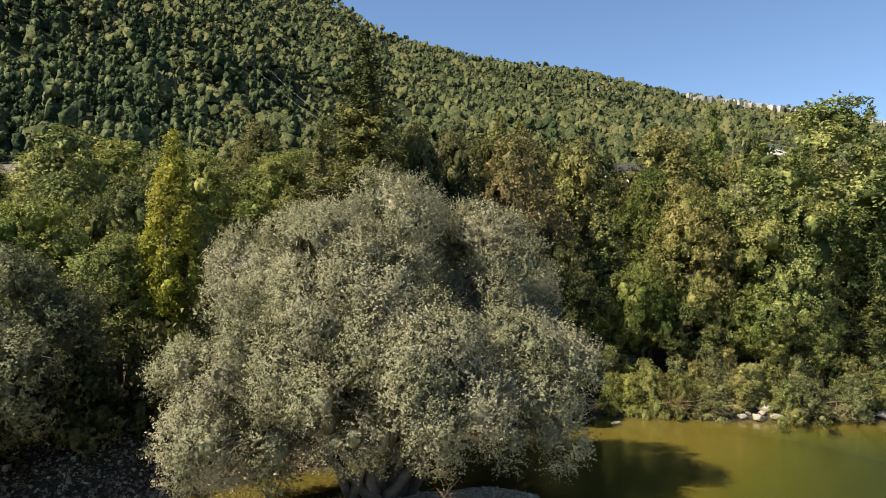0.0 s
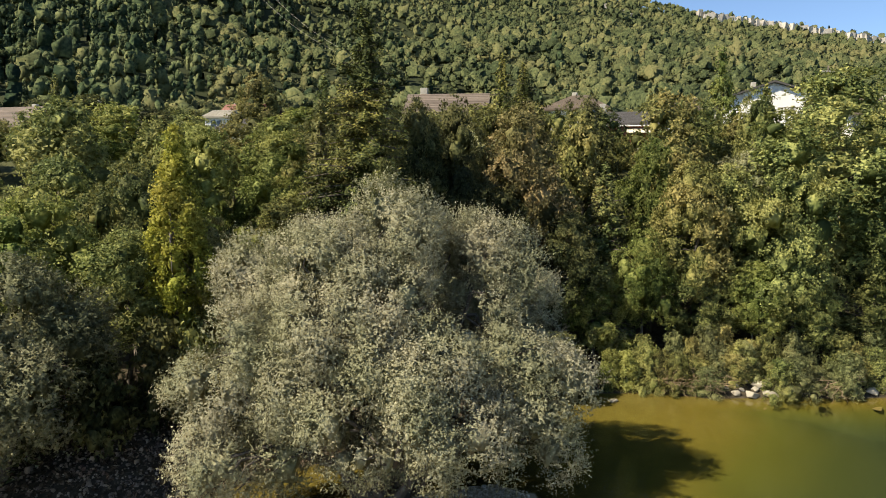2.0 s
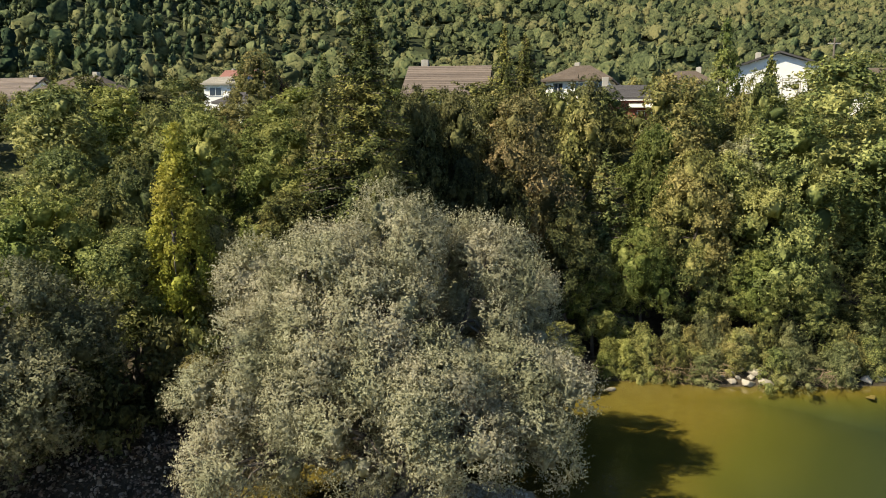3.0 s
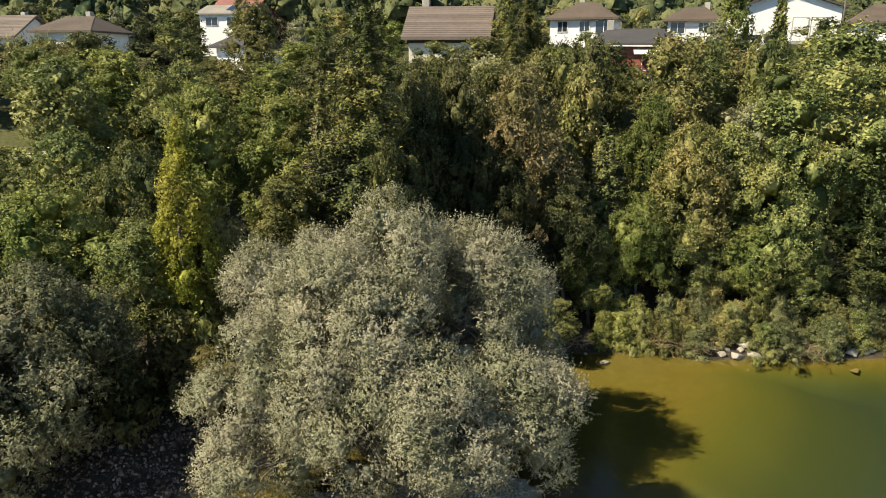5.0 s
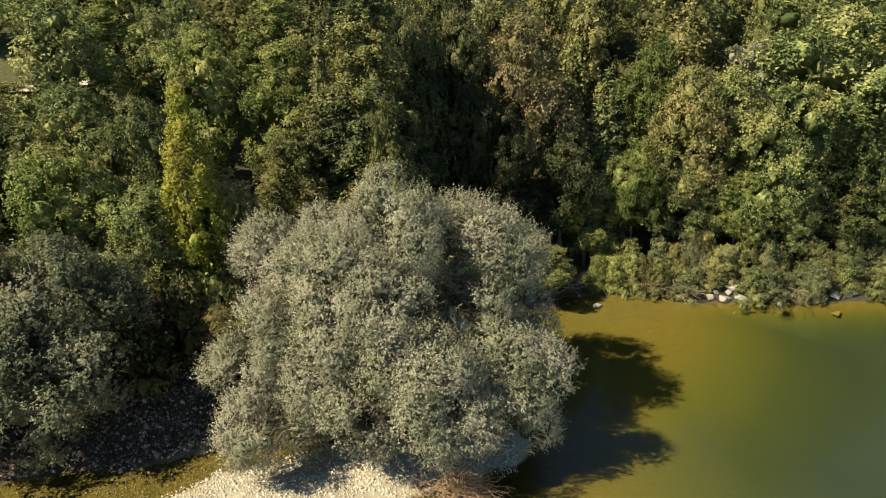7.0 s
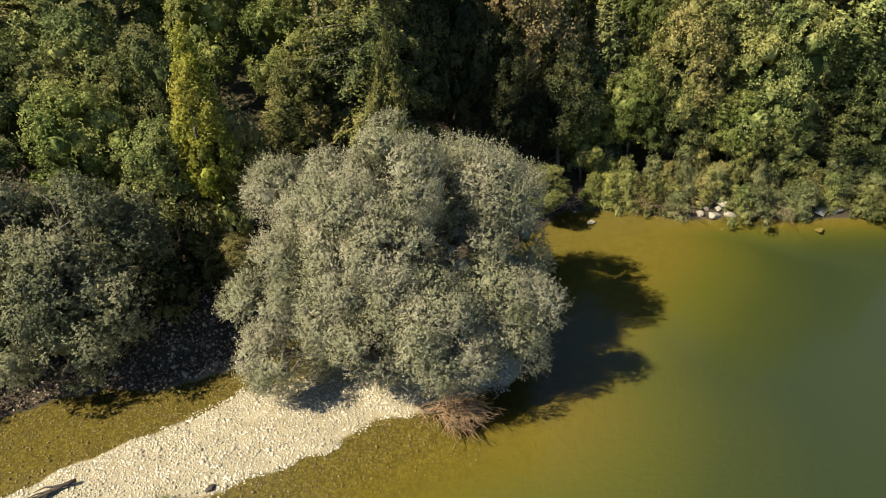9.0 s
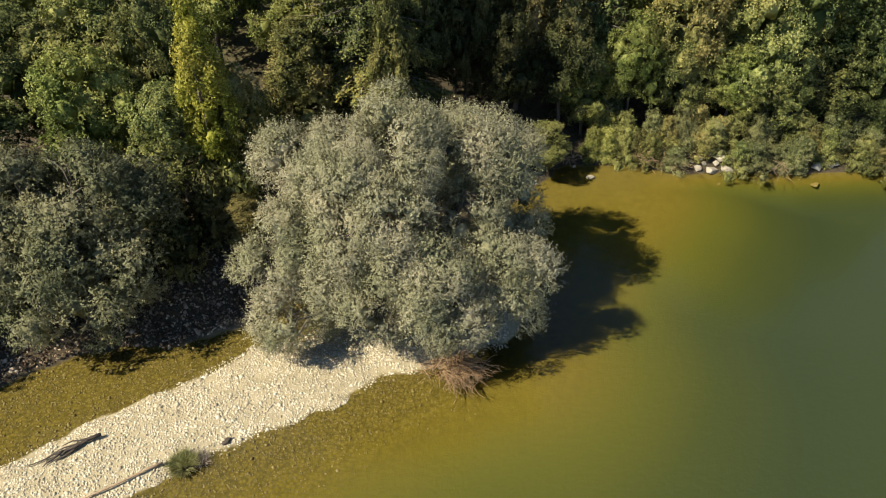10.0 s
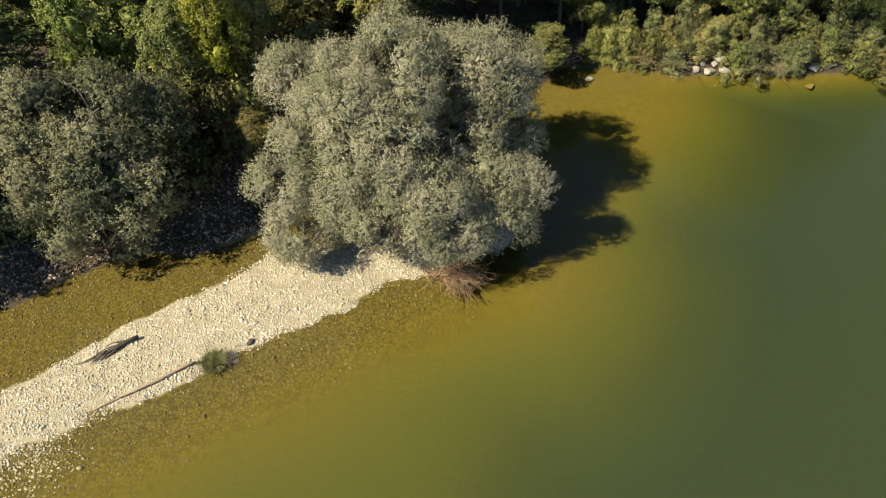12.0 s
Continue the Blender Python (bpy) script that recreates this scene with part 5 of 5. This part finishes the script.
# ---- trees near the houses ----
PINE = conifer_mesh(24, 6.5, 1.6, 1.2, 12, 7, 60, 0.45, 0.05)
BIRCH = broad_mesh(25, 12.0, 2.1, 1.0, 22, 10, 14, 0.3, 0.5, "column", LEAF_OLIVE)
plant(PINE, "pine_tree", 39.3, 88.0, "small dark pine before the white house", "tree", tall=1.45)
plant(BIRCH, "birch_tree", 32.6, 85.0, "slender airy birch before the houses", "tree", mat=LEAF_BRIGHT, tall=1.18)
plant(FAR_BROAD[0], "plum_tree", -24.5, 100.0, "dark purple plum tree beside the house", "tree", mat=LEAF_PLUM, tall=0.68, wide=0.95)
plant(FIR, "fir_tree", -9.2, 54.0, "light green fir behind the spruce", "tree", mat=LEAF_GREEN, tall=0.74, wide=0.95)
plant(FAR_BROAD[1], "broadleaf_tree", -17.5, 66.0, "tall broadleaf tree with yellowing leaves", "tree", mat=LEAF_OLIVE, tall=0.7, wide=0.8)
for x, y, tl in ((6.3, 74.0, 0.62), (9.0, 84.0, 0.9), (-60.0, 110.0, 1.0), (-34.0, 120.0, 0.9)):
    plant(FIR, "fir_tree", x, y, "dark green fir among the houses", "tree", "firs among the houses", NEEDLE, tl, tl)

HEDGE = [broad_mesh(71 + i, 3.0, 1.7, 0.1, 12, 9, 12, 0.24, 0.36, "cone") for i in range(2)]
hg = np.random.default_rng(13)
for x in np.arange(-34, 54, 1.7):
    y = 63.2 + float(hg.uniform(-1.2, 1.6))
    mat = (LEAF_GREEN, LEAF_OLIVE, LEAF_SILVER_DULL, LEAF_OLIVE)[int(hg.integers(4))]
    plant(HEDGE[int(hg.integers(2))], "garden_shrub", float(x + hg.uniform(-0.6, 0.6)), y, "dense rounded shrub at the edge of the gardens", "shrub", "garden shrubs", mat,
          float(hg.uniform(0.75, 1.15)), float(hg.uniform(0.8, 1.15)), float(hg.uniform(0, 360)))

for x, y, tl in [(10.5 + 1.5 * i, 86.5 - 0.2 * i, 1.35) for i in range(5)] + [(24.5 + 1.6 * i, 85.0, 1.45) for i in range(5)] + [(33.0 + 1.7 * i, 84.0, 1.55) for i in range(8)] + [(-58.0 + 1.7 * i, 82.0, 1.5) for i in range(11)]:
    plant(HEDGE[int(hg.integers(2))], "garden_hedge", x, y + float(hg.uniform(-0.5, 0.5)), "tall clipped green hedge plant before the houses", "hedge", "hedge plants before the houses", (LEAF_GREEN, LEAF_OLIVE)[int(hg.integers(2))],
          tl * float(hg.uniform(0.9, 1.1)), float(hg.uniform(0.85, 1.1)), float(hg.uniform(0, 360)))
for x, y, tl, mat in ((14.2, 75.0, 0.47, LEAF_GREEN), (10.4, 66.0, 0.3, LEAF_SILVER_DULL), (29.5, 78.0, 0.38, LEAF_OLIVE), (37.5, 76.0, 0.42, LEAF_OLIVE)):
    plant(GARDEN[0], "broadleaf_tree", x, y, "rounded green garden tree before the houses", "tree", "trees among the houses", mat, tl, 0.62)

# Mostly dark shrubs, added to stand in for shade beneath the bank's trees.
for i in range(13):
    x = -24.5 + 1.15 * i + float(hg.uniform(-0.4, 0.4))
    y = float(np.interp(x, [p[0] for p in SHORE], [p[1] for p in SHORE])) + float(hg.uniform(4.2, 6.6))
    plant(HEDGE[i % 2], "shrub", x, y, "dark leafy shrub added in place of shade under the bank's trees", "shrub", "shrubs under the trees", (LEAF_DARK, LEAF_GREEN)[i % 3 == 0],
          float(hg.uniform(0.8, 1.4)), float(hg.uniform(0.8, 1.2)), float(hg.uniform(0, 360)))
for x in (15.6, 17.2, 18.9, 20.6, 22.3, 24.0):
    plant(HEDGE[int(hg.integers(2))], "garden_shrub", x, 72.5 + float(hg.uniform(-0.6, 0.6)), "dense rounded shrub at the edge of the gardens", "shrub", "garden shrubs", LEAF_SHRUB,
          float(hg.uniform(0.75, 0.95)), 0.9, float(hg.uniform(0, 360)))

pole_ob = thing("utility_pole", (42.5, 80.0, 14.0), "weathered wooden utility pole with a crossarm", "pole")
bm = bmesh.new()
tube(bm, [(0, 0, -0.5), (0, 0, 6), (0, 0, 11.0)], [0.15, 0.12, 0.09], 8)
part("shaft", bm, pole_ob, BARK)
part("crossarm", one_box(-0.7, -0.06, 10.3, 0.7, 0.06, 10.45, bevel=0.01), pole_ob, CONCRETE)

# ---- power line on the hill ----
line_ob = thing("power_line", (0, 0, 0), "thin pale power cables crossing the wooded hill", "cable")
for k in range(2):
    bm = bmesh.new()
    a, b = Vector((-104.0 + 9 * k, 380.0, 118.5 - 2 * k)), Vector((-38.0 + 6 * k, 330.0, 69.5))
    tube(bm, [a.lerp(b, t / 12) - Vector((0, 0, 5 * math.sin(math.pi * t / 12))) for t in range(13)], [0.04] * 13, 5)
    part("cable", bm, line_ob, CONCRETE)

# ---- cliffs and outcrops on the hill ----
def cliff(name, label, line, tall, step, seed, lift=0.0):
    """A broken rock face of upright blocks along a line of plan points."""
    g = random.Random(seed)
    bm = bmesh.new()
    for (ax, ay), (bx, by) in zip(line, line[1:]):
        n = max(2, int(math.hypot(bx - ax, by - ay) / step))
        for i in range(n):
            x, y = ax + (bx - ax) * i / n + g.gauss(0, step * 0.2), ay + (by - ay) * i / n + g.gauss(0, step * 0.5)
            h, w = tall * g.uniform(0.6, 1.1), step * g.uniform(0.9, 2.2)
            z = height(x, y) + lift
            r = bmesh.ops.create_cube(bm, size=1.0, matrix=Matrix.Translation((x, y, z + h * 0.2)) @ Euler((g.gauss(0, 0.1), g.gauss(0, 0.14), g.uniform(-0.7, 0.7))).to_matrix().to_4x4() @ Matrix.Diagonal((w, step * 1.3, h, 1)))
            for v in r["verts"]:
                v.co += Vector((g.gauss(0, 1), g.gauss(0, 1), g.gauss(0, 1))) * step * 0.2
    me = bpy.data.meshes.new(name)
    bm.to_mesh(me)
    bm.free()
    me.materials.append(CLIFF)
    return tagged(new(name, me), label, "cliff", kind="structure")


cliff("cliff", "pale limestone cliff band along the hill's crest", ((325, 931), (400, 929), (480, 926), (560, 922), (640, 917), (740, 910)), 8.5, 4.0, 1, 4.5)
for i, (ox, oy, orad) in enumerate(OUTCROPS):
    cliff("outcrop", "pale rock outcrop among the hillside woods", ((ox - orad, oy + 2), (ox, oy), (ox + orad, oy - 2)), 5.5, 2.6, 10 + i, 0.5)

# ---- the path on the slope ----
xs = np.linspace(-52, -25.5, 40)
yc = 51.6 + 0.012 * (xs + 38) ** 2
pv = []
for x, y in zip(xs, yc):
    for o in (-0.6, 0.6):
        pv.append((x, y + o, max(height(x, y + o), height(x, y)) + 0.07))
pf = [(2 * i, 2 * i + 2, 2 * i + 3, 2 * i + 1) for i in range(len(xs) - 1)]
tagged(new("path", raw_mesh("path", pv, pf, PATH_GRAVEL)), "pale gravel footpath on the grassy slope", "path", kind="structure")


# ---- litter and low growth on the shaded bank ----
LITTER = leaf_material("bank_litter", (0.05, 0.032, 0.02), (0.095, 0.066, 0.043), (0.22, 0.175, 0.125), through_light=0.1, patch=0.8)
lg = np.random.default_rng(31)
lx = scatter(lg, 26000, -27, -4, 16, 33, lambda x, y, z: (z > 0.04) & (line_distance(x, y, BAR)[0] > 2.7))
lz = terrain(lx[:, 0], lx[:, 1])
hump = 0.28 * np.clip(wobble(lx[:, 0], lx[:, 1], 1.7) + 0.3, 0, 1)
lp = np.stack([lx[:, 0], lx[:, 1], lz + 0.03 + hump * lg.random(len(lx))], 1)
lv, lf, ln_ = leaves(lg, lp, np.tile((0.0, 0.0, 1.0), (len(lp), 1)), 0.16, 0.11, 0.0, 0.9, face=0.7)
tagged(new("bank_litter", raw_mesh("bank_litter", lv, lf, LITTER)), "brown leaf litter and low growth on the bank", "undergrowth", kind="stuff")
